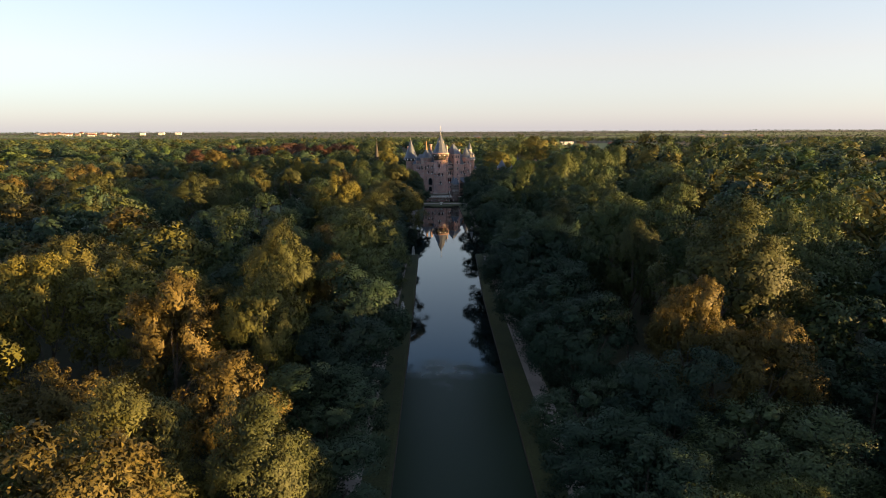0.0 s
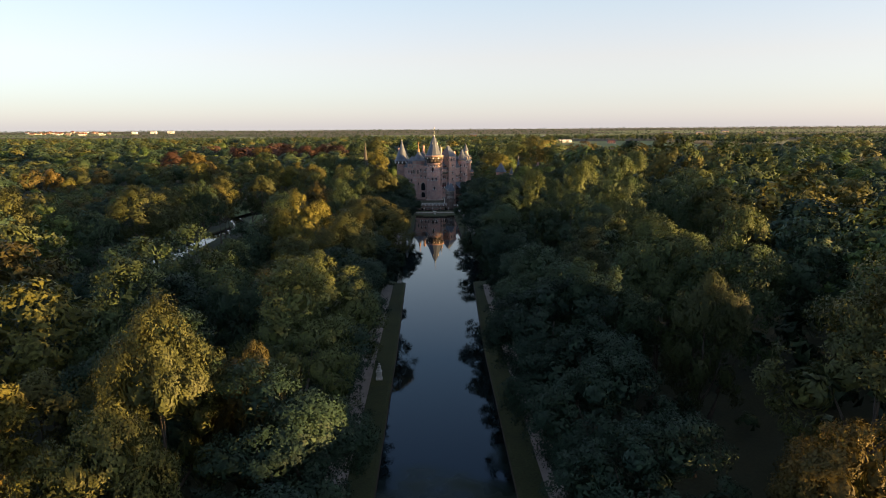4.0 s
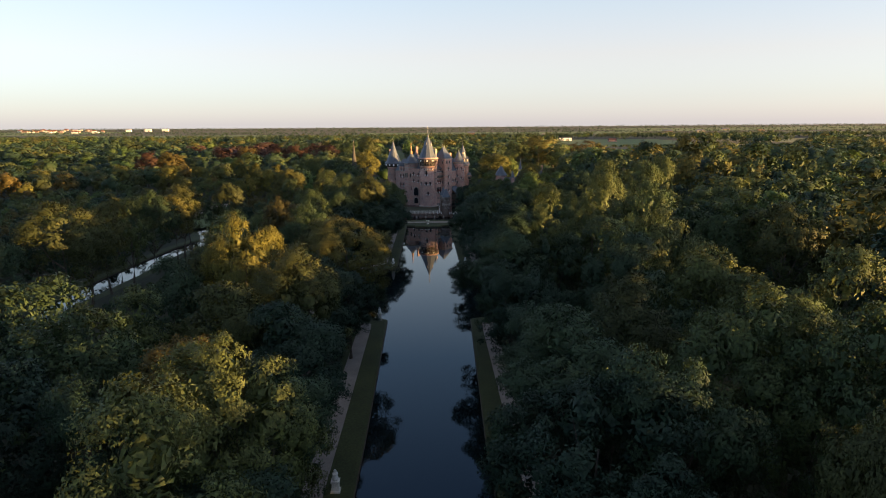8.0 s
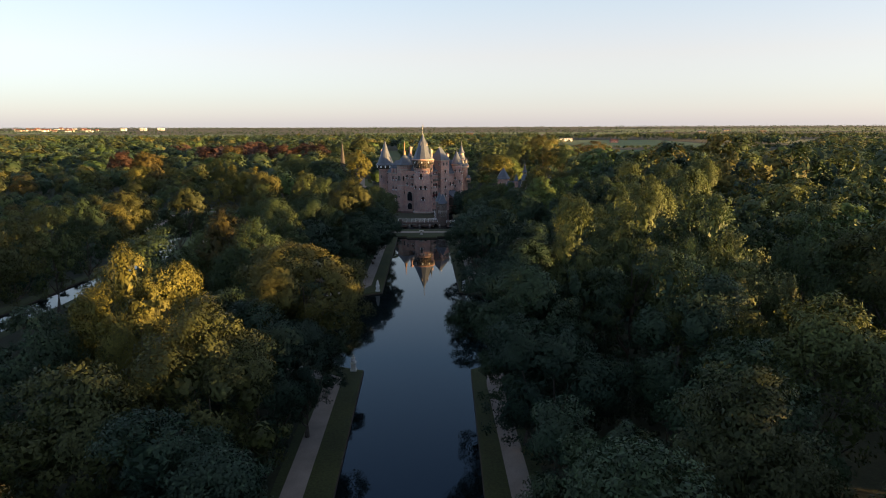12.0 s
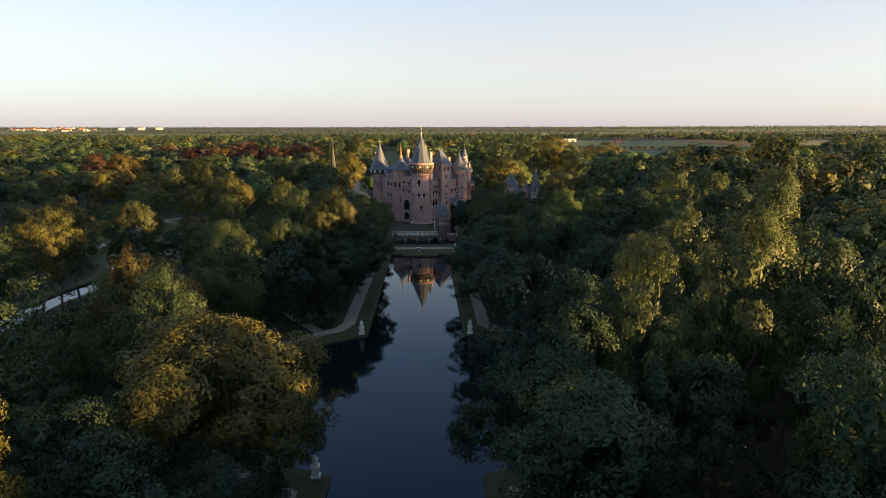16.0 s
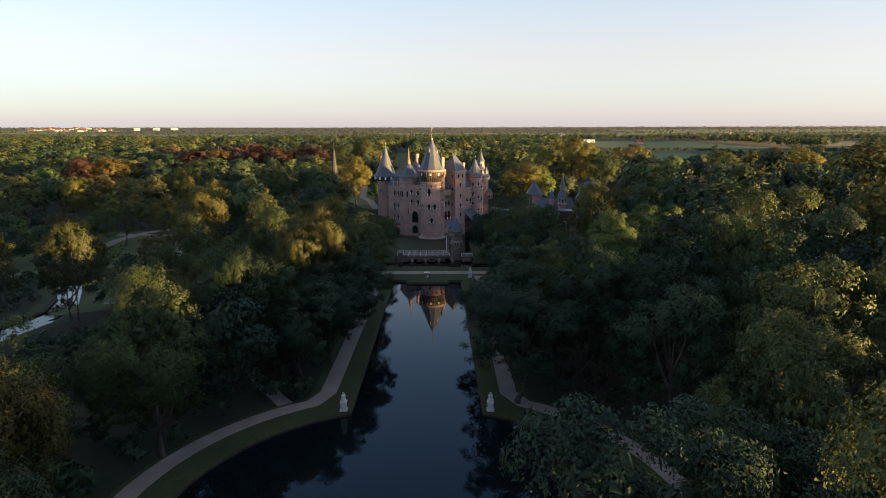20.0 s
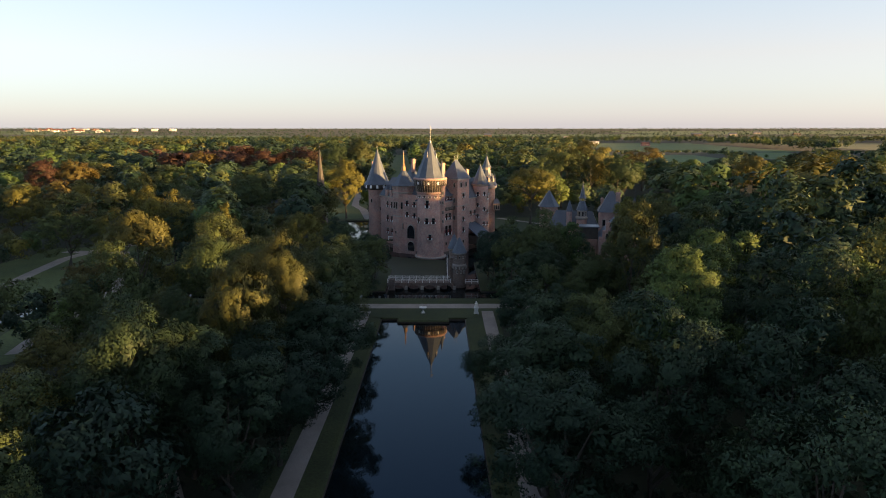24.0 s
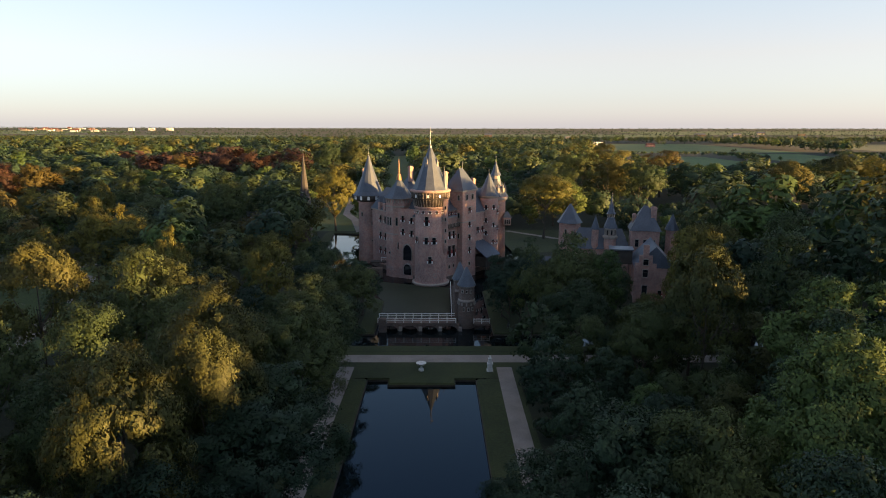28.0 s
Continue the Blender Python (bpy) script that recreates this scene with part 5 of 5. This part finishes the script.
part("loggia_wall", prism(bmesh.new(), [(-9.6, 10.9), (-4.0, 7.9), (-3.0, 9.5), (-7.0, 13.5)], -0.8, 20.5), M_BRICK, castle, "brick bay with a great arch")
lt_turn = facing((-0.47, -0.88))
arched(castle, "arch", (-6.9, 9.45, 5.6), lt_turn, 2.9, 4.6, M_GLASS, spring=0.55)
arched(castle, "arch", (-6.9, 9.45, 1.2), lt_turn, 2.6, 3.2, M_GLASS)
for z in (13.0, 16.8):
    window(castle, (-8.2, 10.15, z), lt_turn, 0.8, 1.8, 0.5)
    window(castle, (-5.6, 8.75, z - 0.3), lt_turn, 0.8, 1.8, 0.5)
arched(castle, "arch", (*el(15.0, 0.05), 5.6), tl, 1.8, 5.2, M_GLASS)
for s in (11.5, 17.5, 20.5):
    for z in (14.6, 9.4, 4.8):
        window(castle, (*el(s, 0.03), z), tl, 0.9, 2.2, 0.4)
    bm = bmesh.new()
    box(bm, (*el(s, -0.2), 18.7), (1.4, 1.6, 2.4), tl)
    g = part("gable", bm, M_BRICK, castle, "small stepped brick gable")
    part("gable_top", hip(bmesh.new(), [el(s - 0.8, 0.7), el(s + 0.8, 0.7), el(s + 0.8, -2.4), el(s - 0.8, -2.4)], 21.1, (el(s, 0.5), el(s, -2.4)), 22.8), M_SLATE, g)
# a steep roofed stair house behind the chapel
BR = (-7.0, 24.5)
bm = bmesh.new()
box(bm, (*BR, 18.0), (5.0, 5.0, 6.3), 36)
part("tower_wall", bm, M_BRICK, castle)
part("roof", lathe(bmesh.new(), BR, [(3.8, 24.2), (1.6, 27.6), (0.5, 29.2), (0, 29.3)], 4, 81), M_SLATE, castle, "pyramid slate roof")
chimney(castle, -6.6, 23.0, 27.5, 32.2, 1.2, 36)
chimney(castle, -22.8, 38.0, 20.0, 30.4, 1.0, 20)

# the western corner tower
LT = (-20.8, 34.6)
ring_wall(castle, "tower_wall", LT, [(4.0, -0.8), (3.85, 2), (3.6, 8), (3.55, 19.6), (3.9, 20.3)], M_BRICK, 40, "round brick corner tower")
ring_wall(castle, "gallery_band", LT, [(3.9, 20.2), (4.75, 20.6), (4.9, 22.3), (4.4, 22.5)], M_TIMBER, 40, "black gallery band with white shields")
for k in range(12):
    at, tn = on_tower(LT, 4.86, 30 * k + 4, 20.85)
    bm = bmesh.new()
    box(bm, at, (0.8, 0.12, 1.15), tn, 0.9)
    part("shield", bm, M_WHITE, castle, "white painted shield")
ring_wall(castle, "roof", LT, [(5.3, 22.2), (4.2, 23.4), (2.7, 27.2), (1.2, 31.6), (0.25, 34.9), (0, 35.0)], M_SLATE, 16, "slate cone roof")
finial(castle, *LT, 34.7, 37.4, 0.07, 0.24)
for deg, zs in ((-35, (15.5,)), (20, (12.5, 6.5, 17.6)), (48, (12.5, 8.0)), (-5, (4.2,))):
    for z in zs:
        at, tn = on_tower(LT, 3.56, deg, z)
        window(castle, at, tn, 0.55, 1.2, None)

# ---------------------------------------------------------------- bridges and the water gate
def rail(owner, p, q, posts, h=1.05, mat=None):
    """A white post-and-rail fence as parts of a bridge."""
    p, q = Vector(p), Vector(q)
    for k in range(posts):
        e = p.lerp(q, k / (posts - 1))
        bm = bmesh.new()
        box(bm, e, (0.16, 0.16, h + 0.1), 0)
        part("post", bm, mat or M_WHITE, owner)
    for z, w in ((h, 0.12), (h * 0.55, 0.09)):
        bm = bmesh.new()
        beam(bm, p + Vector((0, 0, z)), q + Vector((0, 0, z)), w * 0.62, 4)
        part("rail", bm, mat or M_WHITE, owner)


bridge = thing("bridge", (-2, -36, 0), "low brick arch bridge with white railings over the moat", "bridge")
bm = bmesh.new()
box(bm, (-2.2, -36.1, 1.25), (17.6, 3.9, 0.45))
part("deck", bm, M_BRICK2, bridge, "brick bridge deck")
for k in range(4):
    x0 = -10.4 + 4.4 * k
    bm = bmesh.new()
    pts = [(x0, -0.6), (x0, 1.25), (x0 + 4.4, 1.25), (x0 + 4.4, -0.6), (x0 + 3.9, -0.6)] + [(x0 + 2.2 + 1.7 * math.cos(math.pi * j / 10), 0.1 + 0.95 * math.sin(math.pi * j / 10)) for j in range(11)] + [(x0 + 0.5, -0.6)]
    a = [bm.verts.new((x, -38.0, z)) for x, z in pts]
    b = [bm.verts.new((x, -34.2, z)) for x, z in pts]
    bm.faces.new(a)
    bm.faces.new(b[::-1])
    for j in range(len(pts)):
        bm.faces.new((a[j], b[j], b[(j + 1) % len(pts)], a[(j + 1) % len(pts)]))
    part("arch", bm, M_BRICK2, bridge, "dark brick arch")
for k in range(5):
    bm = bmesh.new()
    box(bm, (-10.2 + 4.4 * k, -38.3, -0.6), (0.9, 0.7, 1.5), 0, 0.8)
    part("cutwater", bm, M_STONE, bridge)
rail(bridge, (-10.8, -37.9, 1.7), (6.4, -37.9, 1.7), 10)
rail(bridge, (-10.8, -34.3, 1.7), (6.4, -34.3, 1.7), 10)
bm = bmesh.new()
box(bm, (-9.6, -38.9, -0.6), (1.6, 1.2, 3.6))
part("gate_pier", bm, M_BRICK2, bridge)
footbridge = thing("footbridge", (5.6, -20, 0), "narrow timber bridge with white railings to the castle", "bridge")
bm = bmesh.new()
box(bm, (6.6, -19.6, 1.5), (2.4, 29.0, 0.25))
part("deck", bm, M_TIMBER, footbridge)
rail(footbridge, (5.5, -33.6, 1.75), (5.5, -5.4, 1.75), 16)
rail(footbridge, (7.7, -31.6, 1.75), (7.7, -5.4, 1.75), 15)
for y in (-26, -18, -10):
    for x in (5.8, 7.4):
        bm = bmesh.new()
        beam(bm, (x, y, -1), (x, y, 1.5), 0.16)
        part("pile", bm, M_TIMBER, footbridge)

gate = thing("water_gate_turret", (8.8, -35.2, 0), "round brick gate turret with a slate cone roof", "turret")
ring_wall(gate, "wall", (8.8, -35.2), [(2.0, -0.8), (1.85, 1), (1.72, 9.6)], M_BRICK2, 24)
ring_wall(gate, "cornice", (8.8, -35.2), [(1.72, 9.2), (2.0, 9.5), (2.0, 9.8)], M_STONE, 24)
ring_wall(gate, "roof", (8.8, -35.2), [(2.15, 9.75), (1.6, 10.8), (0.3, 13.6), (0, 13.9)], M_SLATE, 16)
ring_wall(gate, "string_course", (8.8, -35.2), [(1.76, 5.9), (1.92, 6.0), (1.92, 6.5), (1.76, 6.6)], M_STONE, 24)
for deg in (-30, 0, 30):
    at, tn = on_tower((8.8, -35.2), 1.76, deg, 8.3)
    window(gate, at, tn, 0.28, 0.5, None, cross=False)
    at, tn = on_tower((8.8, -35.2), 1.8, deg + 12, 4.2)
    window(gate, at, tn, 0.25, 0.6, None, cross=False)
ring_wall(gate, "wall", (7.4, -31.6), [(1.6, -0.8), (1.5, 1), (1.42, 10.2)], M_BRICK2, 20)
ring_wall(gate, "cornice", (7.4, -31.6), [(1.42, 9.8), (1.66, 10.05), (1.66, 10.3)], M_STONE, 20)
ring_wall(gate, "roof", (7.4, -31.6), [(1.85, 10.25), (1.35, 11.3), (0.28, 13.9), (0, 14.2)], M_SLATE, 16)
finial(gate, 7.4, -31.6, 14.0, 15.0, 0.05, 0.12)
bm = bmesh.new()
box(bm, (7.2, -33.6, -0.6), (1.9, 2.6, 8.6))
part("gatehouse_wall", bm, M_BRICK2, gate)
for k in range(12):
    at, tn = on_tower((8.8, -35.2), 1.92, 30 * k, 5.3)
    bm = bmesh.new()
    box(bm, at, (0.3, 0.34, 0.7), tn)
    part("corbel", bm, M_STONE, gate)
bm = bmesh.new()
box(bm, (12.2, -36.0, 1.0), (3.6, 3.0, 0.4))
part("landing", bm, M_BRICK2, gate)
rail(gate, (10.4, -37.4, 1.4), (13.9, -37.4, 1.4), 3)

side = thing("side_bridge", (-17, 10, 0), "small brick arch and white drawbridge at the castle's west side", "bridge")
bm = bmesh.new()
pts = [(-20, -0.6), (-20, 2.7), (-14.6, 2.7), (-14.6, -0.6), (-15.3, -0.6)] + [(-17.2 + 1.9 * math.cos(math.pi * j / 10), 0.4 + 1.9 * math.sin(math.pi * j / 10)) for j in range(11)] + [(-19.2, -0.6)]
a = [bm.verts.new((x, 11.0, z)) for x, z in pts]
b = [bm.verts.new((x, 13.4, z)) for x, z in pts]
bm.faces.new(a)
bm.faces.new(b[::-1])
for j in range(len(pts)):
    bm.faces.new((a[j], b[j], b[(j + 1) % len(pts)], a[(j + 1) % len(pts)]))
part("arch", bm, M_BRICK2, side, "red brick arch")
rail(side, (-15.2, 14.5, 4.2), (-10.2, 14.0, 4.2), 4, 1.2)
bm = bmesh.new()
box(bm, (-14.2, 14.8, 3.9), (8.4, 2.2, 0.3))
part("deck", bm, M_TIMBER, side)

# ---------------------------------------------------------------- gatehouse range
house = thing("gatehouse", (52, 6, 0), "brick gatehouse range with slate roofs and a lantern spire", "building")
ring_wall(house, "tower_wall", (41.4, 15.5), [(3.3, 0.4), (3.2, 16.2)], M_BRICK, 8, "octagonal brick tower", 22.5)
ring_wall(house, "roof", (41.4, 15.5), [(3.9, 16.1), (3.2, 17.0), (0.3, 21.5), (0, 21.7)], M_SLATE, 8, "octagonal slate roof", 22.5)
for deg in (-30, 20):
    at, tn = on_tower((41.4, 15.5), 3.05, deg, 13.0)
    window(house, at, tn, 0.7, 1.3, None)
bm = bmesh.new()
box(bm, (49, 9, 0.4), (16, 7, 9.6), -12)
part("wall", bm, M_BRICK, house)
cs, sn = math.cos(radians(-12)), math.sin(radians(-12))
loc = lambda u, v, ox=49, oy=9: (ox + cs * u - sn * v, oy + sn * u + cs * v)
part("roof", hip(bmesh.new(), [loc(-8.5, -4), loc(8.5, -4), loc(8.5, 4), loc(-8.5, 4)], 9.9, (loc(-6, 0), loc(6, 0)), 15.4), M_SLATE, house, "blue slate roof")
LN = (50.9, 5.2)
ring_wall(house, "lantern_wall", LN, [(1.8, 0.4), (1.7, 13.0)], M_BRICK, 8, "", 22.5)
ring_wall(house, "lantern_gallery", LN, [(1.75, 13.0), (2.1, 13.2), (2.1, 13.8), (1.5, 13.9), (1.5, 16.2)], M_STONE, 8, "white lantern storey", 22.5)
for k in range(8):
    at, tn = on_tower(LN, 1.42, 45 * k, 14.2)
    window(house, at, tn, 0.5, 1.4, None, cross=False)
ring_wall(house, "lantern_roof", LN, [(2.0, 16.1), (1.6, 17.2), (1.0, 18.8), (0.85, 19.1)], M_SLATE, 8, "", 22.5)
for k in range(8):
    at, tn = on_tower(LN, 0.95, 45 * k, 19.1)
    bm = bmesh.new()
    box(bm, at, (0.16, 0.16, 1.1), tn)
    part("lantern_post", bm, M_STONE, house)
ring_wall(house, "spire", LN, [(1.35, 20.1), (0.9, 20.8), (0.35, 23.5), (0.05, 25.4), (0, 25.5)], M_SLATE, 8, "pointed slate spire", 22.5)
finial(house, *LN, 25.2, 26.2, 0.05, 0.14)
ring_wall(house, "turret_wall", (46.9, 6.4), [(1.0, 0.4), (1.0, 15.6)], M_BRICK, 12)
ring_wall(house, "turret_roof", (46.9, 6.4), [(1.25, 15.5), (0.3, 18.6), (0, 19.4)], M_SLATE, 12)
bm = bmesh.new()
box(bm, (60.6, 5.5, 0.4), (7.6, 7.6, 15.4), -12)
part("tower_wall", bm, M_BRICK, house)
part("roof", hip(bmesh.new(), [loc(-4.3, -4.3, 60.6, 5.5), loc(4.3, -4.3, 60.6, 5.5), loc(4.3, 4.3, 60.6, 5.5), loc(-4.3, 4.3, 60.6, 5.5)], 15.7, (loc(-0.6, 0, 60.6, 5.5), loc(0.6, 0, 60.6, 5.5)), 22.4), M_SLATE, house, "tall pavilion roof")
chimney(house, 62.4, 3.8, 15.0, 22.2, 1.5, -12)
chimney(house, 57.8, 6.5, 15.0, 20.0, 0.9, -12)
for u in (-2.2, 0, 2.2):
    window(house, (*loc(u, -3.82, 60.6, 5.5), 11.2), -12, 0.9, 2.0, None)
ring_wall(house, "turret_wall", (68.6, 6.0), [(1.6, 0.4), (1.6, 15.5)], M_BRICK, 12)
ring_wall(house, "turret_roof", (68.6, 6.0), [(2.0, 15.4), (0.4, 19.2), (0, 20.2)], M_SLATE, 12)
finial(house, 68.6, 6.0, 20.0, 23.5, 0.04, 0.16)
# the gabled front range
bm = bmesh.new()
box(bm, (57.5, -12, 0.4), (9.0, 14, 9.6), -12)
part("wall", bm, M_BRICK, house)
g = lambda u, v: loc(u, v, 57.5, -12)
part("roof", hip(bmesh.new(), [g(-5, -7.2), g(5, -7.2), g(5, 7.5), g(-5, 7.5)], 9.9, (g(0, -6.9), g(0, 7.4)), 15.2), M_SLATE, house)
bm = bmesh.new()
pts = [(-2.6, 0.4), (2.6, 0.4), (2.6, 11.0), (1.6, 11.0), (1.6, 13.0), (0.7, 13.0), (0.7, 15.6), (-0.7, 15.6), (-0.7, 13.0), (-1.6, 13.0), (-1.6, 11.0), (-2.6, 11.0)]
a = [bm.verts.new((*g(u - 2.3, -7.3), z)) for u, z in pts]
b = [bm.verts.new((*g(u - 2.3, -6.7), z)) for u, z in pts]
bm.faces.new(a)
bm.faces.new(b[::-1])
for j in range(len(pts)):
    bm.faces.new((a[j], b[j], b[(j + 1) % len(pts)], a[(j + 1) % len(pts)]))
part("gable", bm, M_BRICK, house, "stepped brick gable")
for z, h in ((10.6, 1.4), (7.6, 1.8), (3.0, 2.4)):
    window(house, (*g(-2.3, -7.34), z), -12, 1.2, h, None)
for u in (1.4, 3.4):
    window(house, (*g(u, -7.05), 2.4), -12, 0.8, 1.8, 0.5)
bm = bmesh.new()
box(bm, (50.5, -8, 9.0), (5.5, 4.5, 3.6), -12)
part("bay", bm, M_TIMBER, house, "dark boarded bay")
bm = bmesh.new()
box(bm, (50.5, -8, 12.6), (6.2, 5.2, 0.3), -12)
part("bay_roof", bm, M_LEAD, house, "flat lead roof catching the sky")
# garden wall at the water
quay = thing("quay_wall", (49, -41, 0), "old brick quay wall at the moat", "wall")
for k in range(7):
    bm = bmesh.new()
    box(bm, (43.6 + 4.2 * k, -41.2, -0.8), (4.15, 0.6, 3.6))
    part("wall_panel", bm, M_BRICK2, quay)
    bm = bmesh.new()
    box(bm, (41.6 + 4.2 * k, -41.3, -0.8), (0.6, 0.8, 4.2))
    part("pier", bm, M_BRICK2, quay)
shed = thing("open_shed", (32, 1, 0.6), "small dark timber shelter with a slate roof", "shed")
for x in (29.0, 34.6):
    for y in (-0.8, 3.0):
        bm = bmesh.new()
        box(bm, (x, y, 0.6), (0.3, 0.3, 5.2))
        part("post", bm, M_TIMBER, shed)
part("roof", hip(bmesh.new(), [(28.0, -1.6), (35.6, -1.6), (35.6, 3.8), (28.0, 3.8)], 5.8, ((29.6, 1.1), (34.0, 1.1)), 8.6), M_SLATE, shed)
bm = bmesh.new()
box(bm, (31.8, 2.9, 0.6), (5.4, 0.2, 5.0))
part("back_wall", bm, M_TIMBER, shed)

# ---------------------------------------------------------------- the chapel in the park
church = thing("church", (-52, 57, 0.6), "small brick church with a slender slate spire", "church")
bm = bmesh.new()
box(bm, (-46.8, 56, 0.5), (4.2, 4.2, 14.5))
part("tower_wall", bm, M_BRICK2, church)
part("spire", lathe(bmesh.new(), (-46.8, 56), [(2.9, 15.0), (2.0, 17.5), (1.5, 21), (0.25, 33), (0.06, 34.4), (0, 34.5)], 8, 22.5), M_SHINGLE, church, "slender shingled spire")
finial(church, -46.8, 56, 34.0, 35.8, 0.06, 0.4)
bm = bmesh.new()
box(bm, (-60, 58, 0.5), (22, 8, 8.0))
part("nave_wall", bm, M_BRICK2, church)
part("nave_roof", hip(bmesh.new(), [(-71.5, 53.5), (-48.6, 53.5), (-48.6, 62.5), (-71.5, 62.5)], 8.5, ((-70, 58), (-50, 58)), 13.6), M_SLATE, church)
for x in (-66, -62, -58, -54):
    window(church, (x, 53.98, 3.2), 0, 0.9, 3.4, None)

# ---------------------------------------------------------------- statues, urn
def statue(x, y):
    s = thing("garden_statue", (x, y, LAND), "white weathered stone figure on a pedestal by the canal", "statue", "statues along the canal")
    bm = bmesh.new()
    box(bm, (x, y, LAND), (1.15, 1.15, 0.25))
    box(bm, (x, y, LAND + 0.25), (0.85, 0.85, 1.1))
    box(bm, (x, y, LAND + 1.35), (1.05, 1.05, 0.18))
    lathe(bm, (x, y), [(0.36, LAND + 1.53), (0.42, LAND + 1.8), (0.30, LAND + 2.15), (0.38, LAND + 2.45), (0.16, LAND + 2.62), (0.2, LAND + 2.78), (0.12, LAND + 2.95), (0, LAND + 3.0)], 12)
    return part("statue_body", bm, M_MARBLE, s)


for x, y in ((-10.9, -149.0), (11.9, -149.0), (-10.9, -203.6), (-10.9, -273.0), (12.2, -62.7)):
    statue(x, y)
urn = thing("garden_urn", (-0.3, -62.6, LAND), "pale stone urn on a foot at the canal's head", "urn")
part("foot", lathe(bmesh.new(), (-0.3, -62.6), [(0.5, LAND), (0.5, LAND + 0.3), (0.22, LAND + 0.45), (0.2, LAND + 0.9)], 16), M_MARBLE, urn)
part("bowl", lathe(bmesh.new(), (-0.3, -62.6), [(0.2, LAND + 0.9), (0.7, LAND + 1.15), (0.95, LAND + 1.5), (0.85, LAND + 1.5), (0.5, LAND + 1.25)], 16), M_MARBLE, urn)

# ---------------------------------------------------------------- far buildings
rngb = np.random.default_rng(21)


def far_house(x, y, w, d, h, wall, roof, label, flat=False):
    z = float(land_height(np.array([float(x)]), np.array([float(y)]))[0])
    t = thing("far_house", (x, y, z), label, "house", "far houses")
    bm = bmesh.new()
    box(bm, (x, y, z - 0.3), (w, d, h + 0.3))
    part("wall", bm, wall, t)
    if flat:
        bm = bmesh.new()
        box(bm, (x, y, z + h), (w + 0.6, d + 0.6, 0.5))
        part("roof", bm, M_LEAD, t)
    else:
        part("roof", hip(bmesh.new(), [(x - w / 2 - 0.4, y - d / 2 - 0.4), (x + w / 2 + 0.4, y - d / 2 - 0.4), (x + w / 2 + 0.4, y + d / 2 + 0.4), (x - w / 2 - 0.4, y + d / 2 + 0.4)], z + h, ((x - w / 2 + 1, y), (x + w / 2 - 1, y)), z + h + d * 0.45), roof, t)
    for k in range(max(2, int(w / 5))):
        bm = bmesh.new()
        box(bm, (x - w / 2 + (k + 0.5) * w / max(2, int(w / 5)), y - d / 2 - 0.05, z + h * 0.4), (1.6, 0.2, h * 0.35))
        part("window", bm, M_GLASS, t)


far_house(343, 1273, 34, 14, 7, M_WHITE, M_ROOFTILE, "long white farm building in sunlight", True)
far_house(430, 1150, 18, 10, 4, M_BRICK, M_ROOFTILE, "red-roofed farmhouse by the meadow")
for k in range(34):
    y = rngb.uniform(2900, 3700)
    x = -y * rngb.uniform(0.55, 0.70)
    far_house(x, y, rngb.uniform(12, 34), rngb.uniform(9, 14), rngb.uniform(4, 8), (M_WHITE, M_STONE, M_WHITE, M_STONE)[k % 4], M_ROOFTILE, "sunlit house of the distant town", k % 4 == 0)
for k in range(5):
    far_house(-1700 + 34 * k + 60 * (k % 2), 3300 + 40 * k, rngb.uniform(12, 30), 14, rngb.uniform(9, 17), M_WHITE, M_ROOFTILE, "pale block of the distant town", True)
for k in range(8):
    y = rngb.uniform(1700, 3200)
    far_house(y * rngb.uniform(-0.1, 0.65), y, rngb.uniform(16, 40), 12, rngb.uniform(5, 9), (M_STONE, M_BRICK2)[k % 2], M_SLATE, "distant farm among the fields", k % 3 == 0)
